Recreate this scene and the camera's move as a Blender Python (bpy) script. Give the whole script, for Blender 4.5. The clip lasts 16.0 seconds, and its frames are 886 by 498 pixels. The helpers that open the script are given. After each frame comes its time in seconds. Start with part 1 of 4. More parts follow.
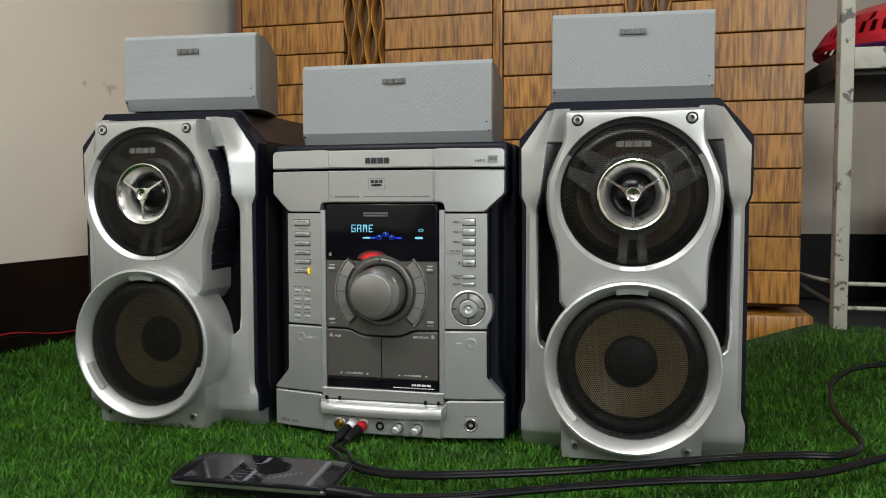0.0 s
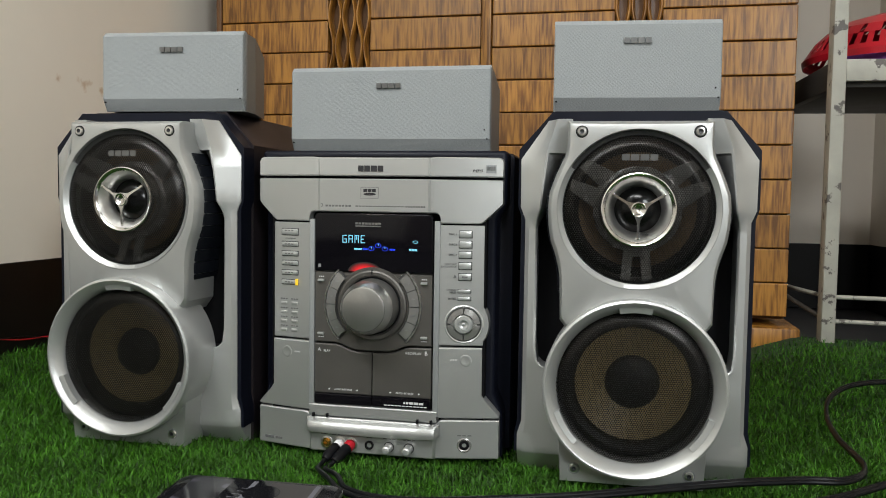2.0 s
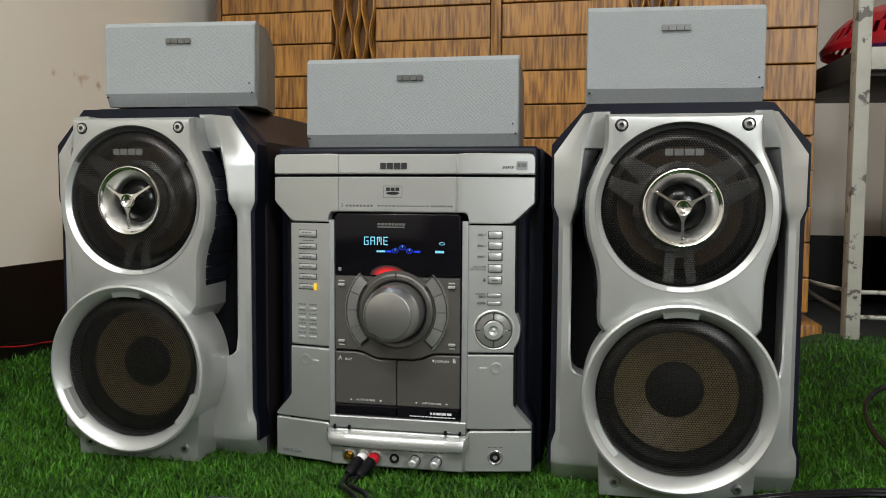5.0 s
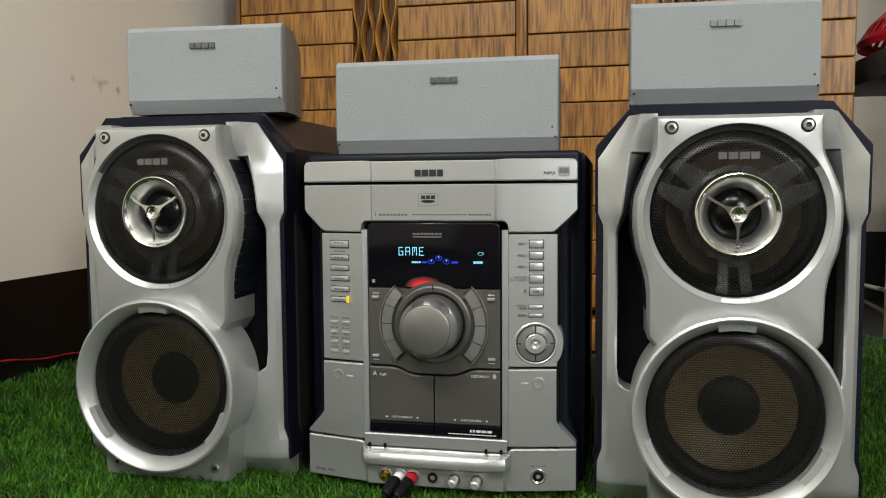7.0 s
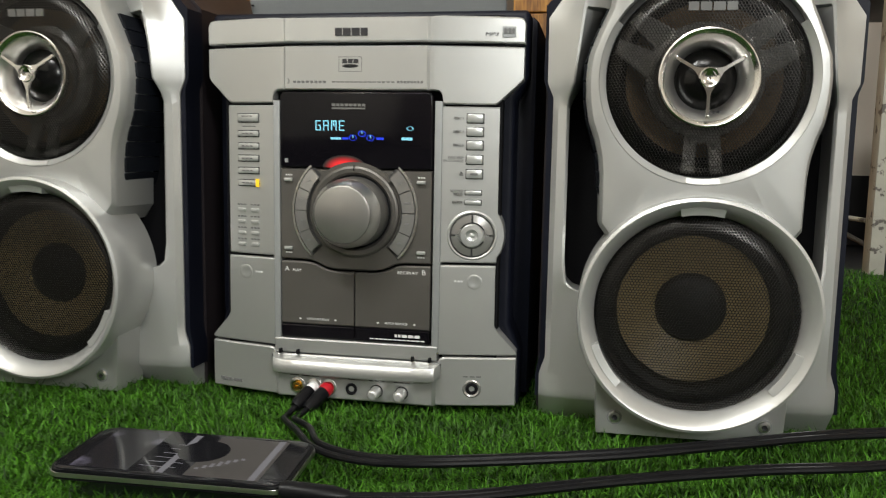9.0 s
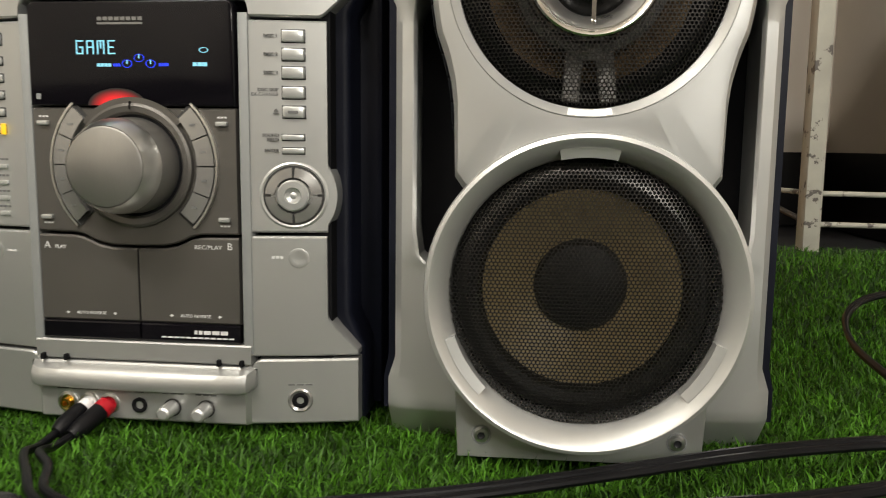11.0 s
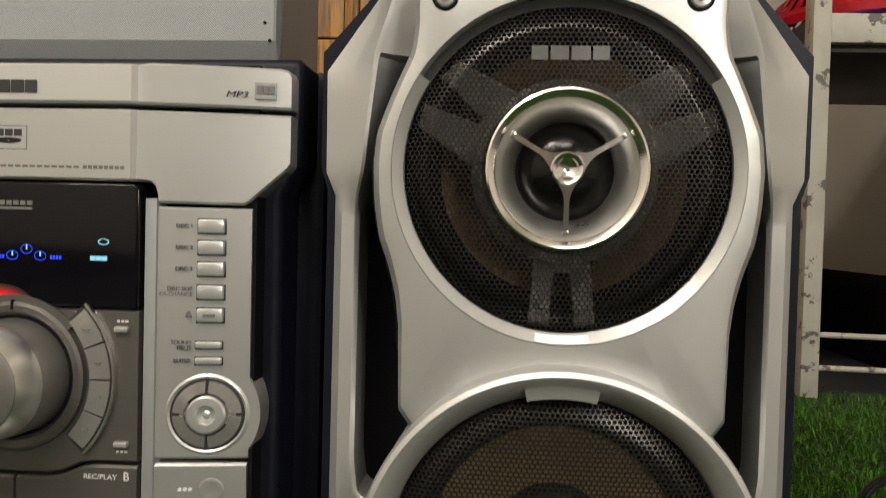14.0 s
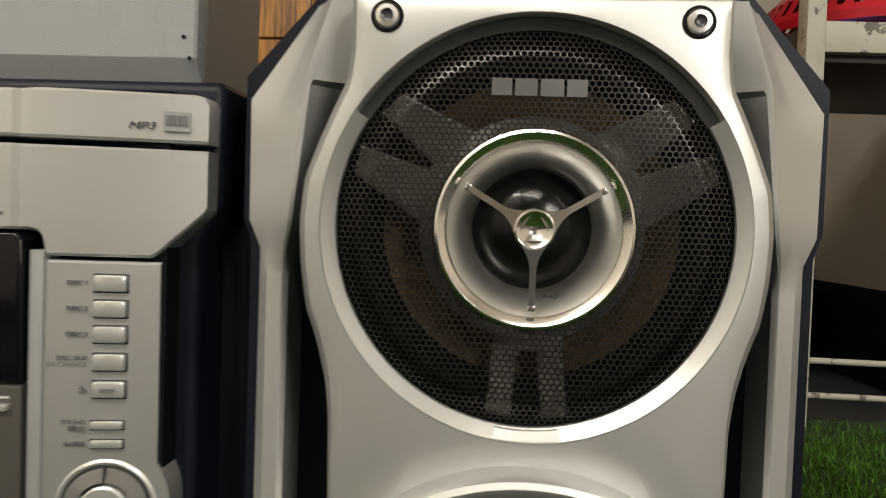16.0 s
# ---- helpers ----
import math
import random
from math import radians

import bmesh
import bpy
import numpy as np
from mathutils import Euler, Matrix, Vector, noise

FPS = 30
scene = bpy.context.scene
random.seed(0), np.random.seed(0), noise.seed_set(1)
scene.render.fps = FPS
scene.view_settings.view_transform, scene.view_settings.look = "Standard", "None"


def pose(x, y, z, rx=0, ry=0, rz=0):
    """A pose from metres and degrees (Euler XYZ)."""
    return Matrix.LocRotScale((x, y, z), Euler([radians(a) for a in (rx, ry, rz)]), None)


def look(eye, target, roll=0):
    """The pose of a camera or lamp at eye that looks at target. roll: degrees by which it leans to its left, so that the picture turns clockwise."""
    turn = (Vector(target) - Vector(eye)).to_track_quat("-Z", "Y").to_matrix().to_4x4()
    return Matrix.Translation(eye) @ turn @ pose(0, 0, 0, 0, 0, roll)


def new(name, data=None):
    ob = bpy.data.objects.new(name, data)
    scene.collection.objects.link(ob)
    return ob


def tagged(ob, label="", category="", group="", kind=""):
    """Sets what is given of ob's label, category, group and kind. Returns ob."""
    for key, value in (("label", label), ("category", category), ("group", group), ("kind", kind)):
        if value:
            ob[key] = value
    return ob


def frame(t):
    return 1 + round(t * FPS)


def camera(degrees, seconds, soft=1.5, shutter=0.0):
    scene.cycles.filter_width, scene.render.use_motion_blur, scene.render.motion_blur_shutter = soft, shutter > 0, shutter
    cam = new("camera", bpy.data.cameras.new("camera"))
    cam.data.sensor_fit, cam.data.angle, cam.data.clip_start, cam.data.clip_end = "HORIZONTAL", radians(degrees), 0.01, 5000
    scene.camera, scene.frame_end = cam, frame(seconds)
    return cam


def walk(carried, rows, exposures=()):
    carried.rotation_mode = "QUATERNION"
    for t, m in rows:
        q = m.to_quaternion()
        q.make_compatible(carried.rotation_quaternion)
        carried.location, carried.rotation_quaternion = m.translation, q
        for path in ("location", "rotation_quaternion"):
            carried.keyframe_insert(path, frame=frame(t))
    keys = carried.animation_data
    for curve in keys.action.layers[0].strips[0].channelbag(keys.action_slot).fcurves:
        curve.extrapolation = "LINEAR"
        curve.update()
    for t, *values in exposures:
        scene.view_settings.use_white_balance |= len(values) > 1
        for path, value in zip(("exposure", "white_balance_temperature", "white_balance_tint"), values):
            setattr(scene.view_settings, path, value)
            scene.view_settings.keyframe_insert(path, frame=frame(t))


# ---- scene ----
cam = camera(58.2, 16.0, soft=1.0, shutter=0.5)
METRES, EYE, TILT, LEAN, TURN = 0.73, 0.28, 0.0, 0.0, 11.6
ROWS = [
    (0.0, 0.0, 0.0, 0.0, -0.0, -3.32, 0.08),
    (0.5, -0.0015, 0.0136, 0.0058, -0.37, -3.2, 0.03),
    (1.0, -0.0163, 0.0268, 0.0124, -0.78, -3.08, -0.28),
    (1.5, -0.0276, 0.0387, 0.0145, -1.44, -3.28, -0.61),
    (2.0, -0.0344, 0.0492, 0.0173, -1.97, -3.37, -0.85),
    (2.5, -0.0416, 0.0579, 0.0214, -2.22, -3.33, -0.94),
    (3.0, -0.0479, 0.0674, 0.019, -2.2, -3.5, -1.03),
    (3.5, -0.052, 0.0792, 0.0161, -1.9, -3.78, -1.27),
    (6.0, -0.1018, 0.1414, 0.0415, -2.74, -3.89, 0.43),
    (6.5, -0.1067, 0.1531, 0.0474, -2.25, -3.83, 0.5),
    (7.0, -0.1125, 0.1691, 0.0419, -1.61, -4.21, 0.39),
    (7.5, -0.1069, 0.1854, 0.0261, -1.29, -4.7, 0.3),
    (8.0, -0.0855, 0.2222, -0.0078, -1.56, -5.28, -0.04),
    (8.5, -0.0642, 0.2661, -0.0427, -2.13, -6.14, -0.81),
    (9.0, -0.0429, 0.3062, -0.0676, -2.94, -6.95, -1.04),
    (9.5, -0.0122, 0.3435, -0.083, -3.76, -7.51, -0.72),
    (10.0, 0.0346, 0.4073, -0.0973, -4.9, -8.14, -0.6),
    (12.5, 0.107, 0.6072, -0.1308, -8.78, -4.61, -0.74),
    (13.0, 0.1132, 0.6184, -0.0945, -8.41, -3.62, -0.95),
    (13.5, 0.1139, 0.6266, -0.0624, -8.11, -2.51, -1.5),
    (14.0, 0.1218, 0.6354, -0.027, -8.08, -1.45, -1.47),
    (14.5, 0.1212, 0.6421, -0.0037, -8.1, -0.81, -1.3),
    (15.0, 0.1192, 0.6501, 0.012, -8.21, -0.77, -1.1),
    (15.5, 0.1292, 0.6666, 0.0102, -8.64, -1.22, -1.04),
    (16.0, 0.1548, 0.7218, 0.0128, -9.32, -1.88, -2.0),
]
walk(cam, [(t, pose(0, 0, EYE, TILT, LEAN, TURN) @ pose(METRES * x, METRES * y, METRES * z, 90 + pitch, roll, yaw)) for t, x, y, z, yaw, pitch, roll in ROWS],
     ((0.0, -0.28, 6200, 8), (7.0, -0.28, 6350, 8), (8.3, -0.2, 6450, 8), (9.5, -0.1, 6600, 9), (12.5, -0.13, 7250, 12), (14.0, -0.3, 7250, 12), (16.0, -0.33, 7250, 12)))

# ---------- world and light ----------
world = bpy.data.worlds.new("world")
scene.world = world
world.use_nodes = True
world.node_tree.nodes["Background"].inputs[0].default_value = (0.9, 0.95, 1.0, 1)
world.node_tree.nodes["Background"].inputs[1].default_value = 0.0
scene.view_settings.exposure = 0.0


def area_lamp(name, eye, target, w, h, power, colour):
    d = bpy.data.lights.new(name, "AREA")
    d.shape, d.size, d.size_y, d.energy, d.color = "RECTANGLE", w, h, power, colour
    ob = new(name, d)
    ob.matrix_world = look(eye, target)
    return ob


area_lamp("wall_tube", (-0.82, -0.15, 1.75), (0.0, 0.95, 0.2), 0.9, 0.12, 34, (0.99, 1.0, 0.97))
area_lamp("side_tube", (1.25, -1.6, 1.35), (-0.5, 1.0, 0.4), 0.5, 0.7, 45, (0.99, 1.0, 0.97))
area_lamp("ceiling_lamp", (0.0, -1.2, 2.5), (-0.05, 0.7, 0.1), 1.0, 0.2, 33, (1.0, 0.98, 0.94))

# ---------- materials ----------


def material(name, colour, rough=0.5, metal=0.0, var=0.12, scale=40.0, bump=0.0, bump_scale=400.0, coat=0.0, stretch=(1, 1, 1), island=0.0, objr=0.0, spec=0.5, fine=0.0):
    m = bpy.data.materials.new(name)
    m.use_nodes = True
    n, l = m.node_tree.nodes, m.node_tree.links
    b = n["Principled BSDF"]
    b.inputs["Roughness"].default_value = rough
    b.inputs["Metallic"].default_value = metal
    b.inputs["Coat Weight"].default_value = coat
    b.inputs["Specular IOR Level"].default_value = spec
    tc = n.new("ShaderNodeTexCoord")
    mp = n.new("ShaderNodeMapping")
    mp.inputs["Scale"].default_value = stretch
    l.new(tc.outputs["Object"], mp.inputs["Vector"])
    nz = n.new("ShaderNodeTexNoise")
    nz.inputs["Scale"].default_value, nz.inputs["Detail"].default_value = scale, 6
    l.new(mp.outputs["Vector"], nz.inputs["Vector"])
    nf = n.new("ShaderNodeTexNoise")
    nf.inputs["Scale"].default_value, nf.inputs["Detail"].default_value = bump_scale, 3
    l.new(mp.outputs["Vector"], nf.inputs["Vector"])
    r = n.new("ShaderNodeValToRGB")
    r.color_ramp.elements[0].position, r.color_ramp.elements[1].position = 0.3, 0.7
    r.color_ramp.elements[0].color = (*[c * (1 - var) for c in colour], 1)
    r.color_ramp.elements[1].color = (*[min(1, c * (1 + var)) for c in colour], 1)
    l.new(nz.outputs["Fac"], r.inputs["Fac"])
    col = r.outputs["Color"]
    if fine or island or objr:
        hsv = n.new("ShaderNodeHueSaturation")
        l.new(col, hsv.inputs["Color"])
        mr = n.new("ShaderNodeMapRange")
        if island:
            src, k = n.new("ShaderNodeNewGeometry").outputs["Random Per Island"], island
        elif objr:
            src, k = n.new("ShaderNodeObjectInfo").outputs["Random"], objr
        else:
            src, k = nf.outputs["Fac"], fine
        l.new(src, mr.inputs["Value"])
        mr.inputs["To Min"].default_value, mr.inputs["To Max"].default_value = 1 - k, 1 + k
        l.new(mr.outputs["Result"], hsv.inputs["Value"])
        col = hsv.outputs["Color"]
    l.new(col, b.inputs["Base Color"])
    rr = n.new("ShaderNodeMapRange")
    rr.inputs["To Min"].default_value, rr.inputs["To Max"].default_value = max(0.02, rough * 0.8), min(1, rough * 1.2)
    l.new(nz.outputs["Fac"], rr.inputs["Value"])
    l.new(rr.outputs["Result"], b.inputs["Roughness"])
    if bump:
        bp = n.new("ShaderNodeBump")
        bp.inputs["Strength"].default_value, bp.inputs["Distance"].default_value = bump, 0.0006
        l.new(nf.outputs["Fac"], bp.inputs["Height"])
        l.new(bp.outputs["Normal"], b.inputs["Normal"])
    return m


def glow(name, colour, strength):
    m = bpy.data.materials.new(name)
    m.use_nodes = True
    b = m.node_tree.nodes["Principled BSDF"]
    b.inputs["Base Color"].default_value = (0.01, 0.01, 0.01, 1)
    b.inputs["Emission Color"].default_value = (*colour, 1)
    b.inputs["Emission Strength"].default_value = strength
    return m


def wood_material(name, dark, light):
    m = bpy.data.materials.new(name)
    m.use_nodes = True
    n, l = m.node_tree.nodes, m.node_tree.links
    b = n["Principled BSDF"]
    tc, oi = n.new("ShaderNodeTexCoord"), n.new("ShaderNodeObjectInfo")
    off = n.new("ShaderNodeVectorMath")
    off.operation = "SCALE"
    off.inputs[0].default_value = (3.1, 1.7, 5.3)
    l.new(oi.outputs["Random"], off.inputs["Scale"])
    add = n.new("ShaderNodeVectorMath")
    l.new(tc.outputs["Object"], add.inputs[0])
    l.new(off.outputs["Vector"], add.inputs[1])
    mp = n.new("ShaderNodeMapping")
    mp.inputs["Scale"].default_value = (1, 1, 0.12)
    l.new(add.outputs["Vector"], mp.inputs["Vector"])
    big = n.new("ShaderNodeTexNoise")
    big.inputs["Scale"].default_value, big.inputs["Detail"].default_value = 9, 2
    l.new(mp.outputs["Vector"], big.inputs["Vector"])
    mul = n.new("ShaderNodeMath")
    mul.operation, mul.inputs[1].default_value = "MULTIPLY", 16
    l.new(big.outputs["Fac"], mul.inputs[0])
    pp = n.new("ShaderNodeMath")
    pp.operation, pp.inputs[1].default_value = "PINGPONG", 1.0
    l.new(mul.outputs["Value"], pp.inputs[0])
    mp2 = n.new("ShaderNodeMapping")
    mp2.inputs["Scale"].default_value = (1, 1, 0.075)
    l.new(add.outputs["Vector"], mp2.inputs["Vector"])
    fine = n.new("ShaderNodeTexNoise")
    fine.inputs["Scale"].default_value, fine.inputs["Detail"].default_value = 210, 4
    l.new(mp2.outputs["Vector"], fine.inputs["Vector"])
    mix = n.new("ShaderNodeMath")
    mix.operation = "MULTIPLY_ADD"
    mix.inputs[1].default_value = 0.15
    l.new(pp.outputs["Value"], mix.inputs[0])
    l.new(fine.outputs["Fac"], mix.inputs[2])
    r = n.new("ShaderNodeValToRGB")
    r.color_ramp.elements[0].position, r.color_ramp.elements[1].position = 0.42, 0.68
    r.color_ramp.elements[0].color, r.color_ramp.elements[1].color = (*dark, 1), (*light, 1)
    l.new(mix.outputs["Value"], r.inputs["Fac"])
    hsv = n.new("ShaderNodeHueSaturation")
    mr = n.new("ShaderNodeMapRange")
    mr.inputs["To Min"].default_value, mr.inputs["To Max"].default_value = 0.82, 1.15
    l.new(oi.outputs["Random"], mr.inputs["Value"])
    l.new(mr.outputs["Result"], hsv.inputs["Value"])
    l.new(r.outputs["Color"], hsv.inputs["Color"])
    l.new(hsv.outputs["Color"], b.inputs["Base Color"])
    b.inputs["Roughness"].default_value = 0.38
    bp = n.new("ShaderNodeBump")
    bp.inputs["Strength"].default_value, bp.inputs["Distance"].default_value = 0.25, 0.001
    l.new(mix.outputs["Value"], bp.inputs["Height"])
    l.new(bp.outputs["Normal"], b.inputs["Normal"])
    return m


SILVER = material("silver_paint", (0.49, 0.495, 0.486), 0.38, 0.7, 0.03, 9, 0.12, 2500)
SILVER2 = material("silver_paint_bright", (0.53, 0.535, 0.526), 0.34, 0.6, 0.03, 9, 0.1, 2500)
CHROME = material("chrome", (0.78, 0.77, 0.75), 0.3, 1.0, 0.03, 60)
KEY = material("key_silver", (0.52, 0.53, 0.52), 0.3, 0.6, 0.04, 60)
PANEL = material("brown_grey_panel", (0.112, 0.105, 0.096), 0.42, 0.5, 0.05, 20, 0.08, 2500)
MIDKEY = material("mid_key", (0.34, 0.333, 0.32), 0.22, 0.6, 0.04, 60)
KNOB = material("brushed_knob", (0.36, 0.353, 0.338), 0.34, 0.85, 0.05, 30, 0.15, 1200, stretch=(1, 1, 0.1))
DARK = material("dark_blue_plastic", (0.006, 0.007, 0.013), 0.42, 0.0, 0.1, 25, 0.1, 1800, spec=0.18)
CABINET = material("cabinet_vinyl", (0.018, 0.014, 0.016), 0.45, 0.0, 0.15, 14, 0.15, 1500, spec=0.35)
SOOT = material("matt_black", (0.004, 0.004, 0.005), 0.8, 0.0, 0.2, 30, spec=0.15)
MESH = material("grille_mesh", (0.035, 0.033, 0.031), 0.3, 0.75, 0.15, 30, spec=0.5)
RIB = material("ribbed_lining", (0.005, 0.006, 0.009), 0.45, 0.0, 0.15, 30, spec=0.15)
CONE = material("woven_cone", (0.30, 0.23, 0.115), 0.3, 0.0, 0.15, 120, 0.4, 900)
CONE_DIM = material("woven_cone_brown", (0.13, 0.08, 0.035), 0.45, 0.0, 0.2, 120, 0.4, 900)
RUBBER = material("rubber", (0.014, 0.014, 0.014), 0.5, 0.0, 0.2, 60, spec=0.3)
RIMCHROME = material("bright_chrome", (0.72, 0.71, 0.69), 0.17, 1.0, 0.02, 60)
HORN = material("satin_horn", (0.74, 0.73, 0.71), 0.3, 0.95, 0.04, 60)
SPIDER = material("grey_spider", (0.20, 0.195, 0.185), 0.27, 0.4, 0.05, 60)
STRUT = material("strut_plastic", (0.03, 0.03, 0.03), 0.4, 0.0, 0.1, 60)
DOME = material("dome_film", (0.004, 0.004, 0.004), 0.2, 0.0, 0.6, 60, 0.6, 120, spec=0.25)


def weave_material(name, colour, pitch):
    """A coarse plain weave: threads over and under one another, with dark gaps."""
    m = bpy.data.materials.new(name)
    m.use_nodes = True
    n, l = m.node_tree.nodes, m.node_tree.links
    b = n["Principled BSDF"]
    b.inputs["Roughness"].default_value = 0.75
    tc = n.new("ShaderNodeTexCoord")
    sp = n.new("ShaderNodeSeparateXYZ")
    wob = n.new("ShaderNodeTexNoise")
    wob.inputs["Scale"].default_value, wob.inputs["Detail"].default_value = 60, 2
    l.new(tc.outputs["Object"], wob.inputs["Vector"])
    ws = n.new("ShaderNodeVectorMath")
    ws.operation = "MULTIPLY_ADD"
    ws.inputs[1].default_value = (0.0006, 0.0006, 0.0006)
    l.new(wob.outputs["Color"], ws.inputs[0])
    l.new(tc.outputs["Object"], ws.inputs[2])
    l.new(ws.outputs["Vector"], sp.inputs["Vector"])
    waves = []
    for axis in ("X", "Z"):
        k = n.new("ShaderNodeMath")
        k.operation, k.inputs[1].default_value = "MULTIPLY", 2 * math.pi / pitch
        l.new(sp.outputs[axis], k.inputs[0])
        w = n.new("ShaderNodeMath")
        w.operation = "SINE"
        l.new(k.outputs["Value"], w.inputs[0])
        waves.append(w)
    mul = n.new("ShaderNodeMath")
    mul.operation = "MULTIPLY"
    l.new(waves[0].outputs["Value"], mul.inputs[0])
    l.new(waves[1].outputs["Value"], mul.inputs[1])
    fn = n.new("ShaderNodeTexNoise")
    fn.inputs["Scale"].default_value, fn.inputs["Detail"].default_value = 900, 3
    l.new(tc.outputs["Object"], fn.inputs["Vector"])
    add = n.new("ShaderNodeMath")
    add.operation = "MULTIPLY_ADD"
    add.inputs[1].default_value = 0.9
    l.new(fn.outputs["Fac"], add.inputs[0])
    l.new(mul.outputs["Value"], add.inputs[2])
    r = n.new("ShaderNodeMapRange")
    r.inputs["From Min"].default_value, r.inputs["From Max"].default_value = -0.5, 1.4
    r.inputs["To Min"].default_value, r.inputs["To Max"].default_value = 0.80, 1.18
    l.new(add.outputs["Value"], r.inputs["Value"])
    hsv = n.new("ShaderNodeHueSaturation")
    hsv.inputs["Color"].default_value = (*colour, 1)
    l.new(r.outputs["Result"], hsv.inputs["Value"])
    l.new(hsv.outputs["Color"], b.inputs["Base Color"])
    bp = n.new("ShaderNodeBump")
    bp.inputs["Strength"].default_value, bp.inputs["Distance"].default_value = 0.5, 0.0003
    l.new(add.outputs["Value"], bp.inputs["Height"])
    l.new(bp.outputs["Normal"], b.inputs["Normal"])
    return m


CLOTH = weave_material("grey_cloth", (0.275, 0.290, 0.295), 0.0014)
BEZEL = material("grey_plastic", (0.28, 0.29, 0.29), 0.45, 0.2, 0.05, 25, 0.1, 1500)
SHELL = material("taupe_plastic", (0.19, 0.185, 0.172), 0.5, 0.0, 0.08, 12, 0.1, 1200)
GLASS = material("display_window", (0.004, 0.0035, 0.005), 0.12, 0.0, 0.1, 10, spec=0.22)
PRINT = material("grey_print", (0.13, 0.13, 0.13), 0.6, 0.0, 0.1, 60)
WHITE_PRINT = material("white_print", (0.65, 0.65, 0.65), 0.6, 0.0, 0.05, 60)
LOGO = material("logo_metal", (0.25, 0.25, 0.245), 0.4, 0.7, 0.05, 60)
LOGO_DIM = material("logo_grey", (0.15, 0.15, 0.147), 0.35, 0.6, 0.05, 60)
LOGO_DARK = material("logo_dark", (0.04, 0.04, 0.045), 0.3, 0.4, 0.05, 60)
CYAN = glow("display_cyan", (0.28, 0.8, 1.0), 1.15)
BLUE = glow("display_blue", (0.01, 0.05, 1.0), 1.6)


def lamp_window(name, colour, strength, centre, size):
    """A lamp behind a dark window: brightest at its centre, fading to the rim."""
    m = glow(name, colour, strength)
    n, l = m.node_tree.nodes, m.node_tree.links
    tc, d, k, ln, r = (n.new("ShaderNode" + q) for q in ("TexCoord", "VectorMath", "VectorMath", "VectorMath", "MapRange"))
    d.operation, k.operation, ln.operation = "SUBTRACT", "DIVIDE", "LENGTH"
    d.inputs[1].default_value, k.inputs[1].default_value = centre, size
    l.new(tc.outputs["Object"], d.inputs[0])
    l.new(d.outputs["Vector"], k.inputs[0])
    l.new(k.outputs["Vector"], ln.inputs[0])
    l.new(ln.outputs["Value"], r.inputs["Value"])
    r.interpolation_type = "SMOOTHSTEP"
    r.inputs["From Min"].default_value, r.inputs["From Max"].default_value = 0.25, 1.0
    r.inputs["To Min"].default_value, r.inputs["To Max"].default_value = strength, 0.0
    l.new(r.outputs["Result"], m.node_tree.nodes["Principled BSDF"].inputs["Emission Strength"])
    return m


RED = lamp_window("red_lamp", (1.0, 0.004, 0.012), 1.3, (-0.009, 0, 0.2159), (0.019, 1, 0.0105))
AMBER = glow("amber_lamp", (1.0, 0.62, 0.02), 1.3)
WOOD = wood_material("varnished_oak", (0.135, 0.052, 0.008), (0.37, 0.168, 0.028))
WOOD_DARK = material("dark_stain", (0.12, 0.055, 0.02), 0.4, 0.0, 0.3, 12, 0.2, 300, stretch=(1, 1, 0.2))
PAINT = material("cream_wall", (0.72, 0.66, 0.58), 0.7, 0.0, 0.05, 2.5, 0.25, 60)


def stained(m, places):
    """Brown smears with ragged edges at the places (centre, size) of a wall."""
    n, l = m.node_tree.nodes, m.node_tree.links
    b = n["Principled BSDF"]
    col = b.inputs["Base Color"].links[0].from_socket
    tc = n.new("ShaderNodeTexCoord")
    nz = n.new("ShaderNodeTexNoise")
    nz.inputs["Scale"].default_value, nz.inputs["Detail"].default_value = 70, 5
    l.new(tc.outputs["Object"], nz.inputs["Vector"])
    for centre, size, amount in places:
        d = n.new("ShaderNodeVectorMath")
        d.operation = "SUBTRACT"
        d.inputs[1].default_value = centre
        l.new(tc.outputs["Object"], d.inputs[0])
        k = n.new("ShaderNodeVectorMath")
        k.operation = "DIVIDE"
        k.inputs[1].default_value = (1, *size)
        l.new(d.outputs["Vector"], k.inputs[0])
        ln = n.new("ShaderNodeVectorMath")
        ln.operation = "LENGTH"
        l.new(k.outputs["Vector"], ln.inputs[0])
        s = n.new("ShaderNodeMath")
        s.operation = "MULTIPLY_ADD"
        s.inputs[1].default_value = 1.9
        l.new(nz.outputs["Fac"], s.inputs[0])
        neg = n.new("ShaderNodeMath")
        neg.operation, neg.inputs[1].default_value = "MULTIPLY", -0.75
        l.new(ln.outputs["Value"], neg.inputs[0])
        l.new(neg.outputs["Value"], s.inputs[2])
        r = n.new("ShaderNodeMapRange")
        r.inputs["From Min"].default_value, r.inputs["From Max"].default_value = 0.45, 0.95
        r.inputs["To Max"].default_value = amount
        l.new(s.outputs["Value"], r.inputs["Value"])
        mx = n.new("ShaderNodeMix")
        mx.data_type = "RGBA"
        mx.inputs[7].default_value = (0.50, 0.33, 0.17, 1)
        l.new(r.outputs["Result"], mx.inputs[0])
        l.new(col, mx.inputs[6])
        col = mx.outputs[2]
    l.new(col, b.inputs["Base Color"])
    return m


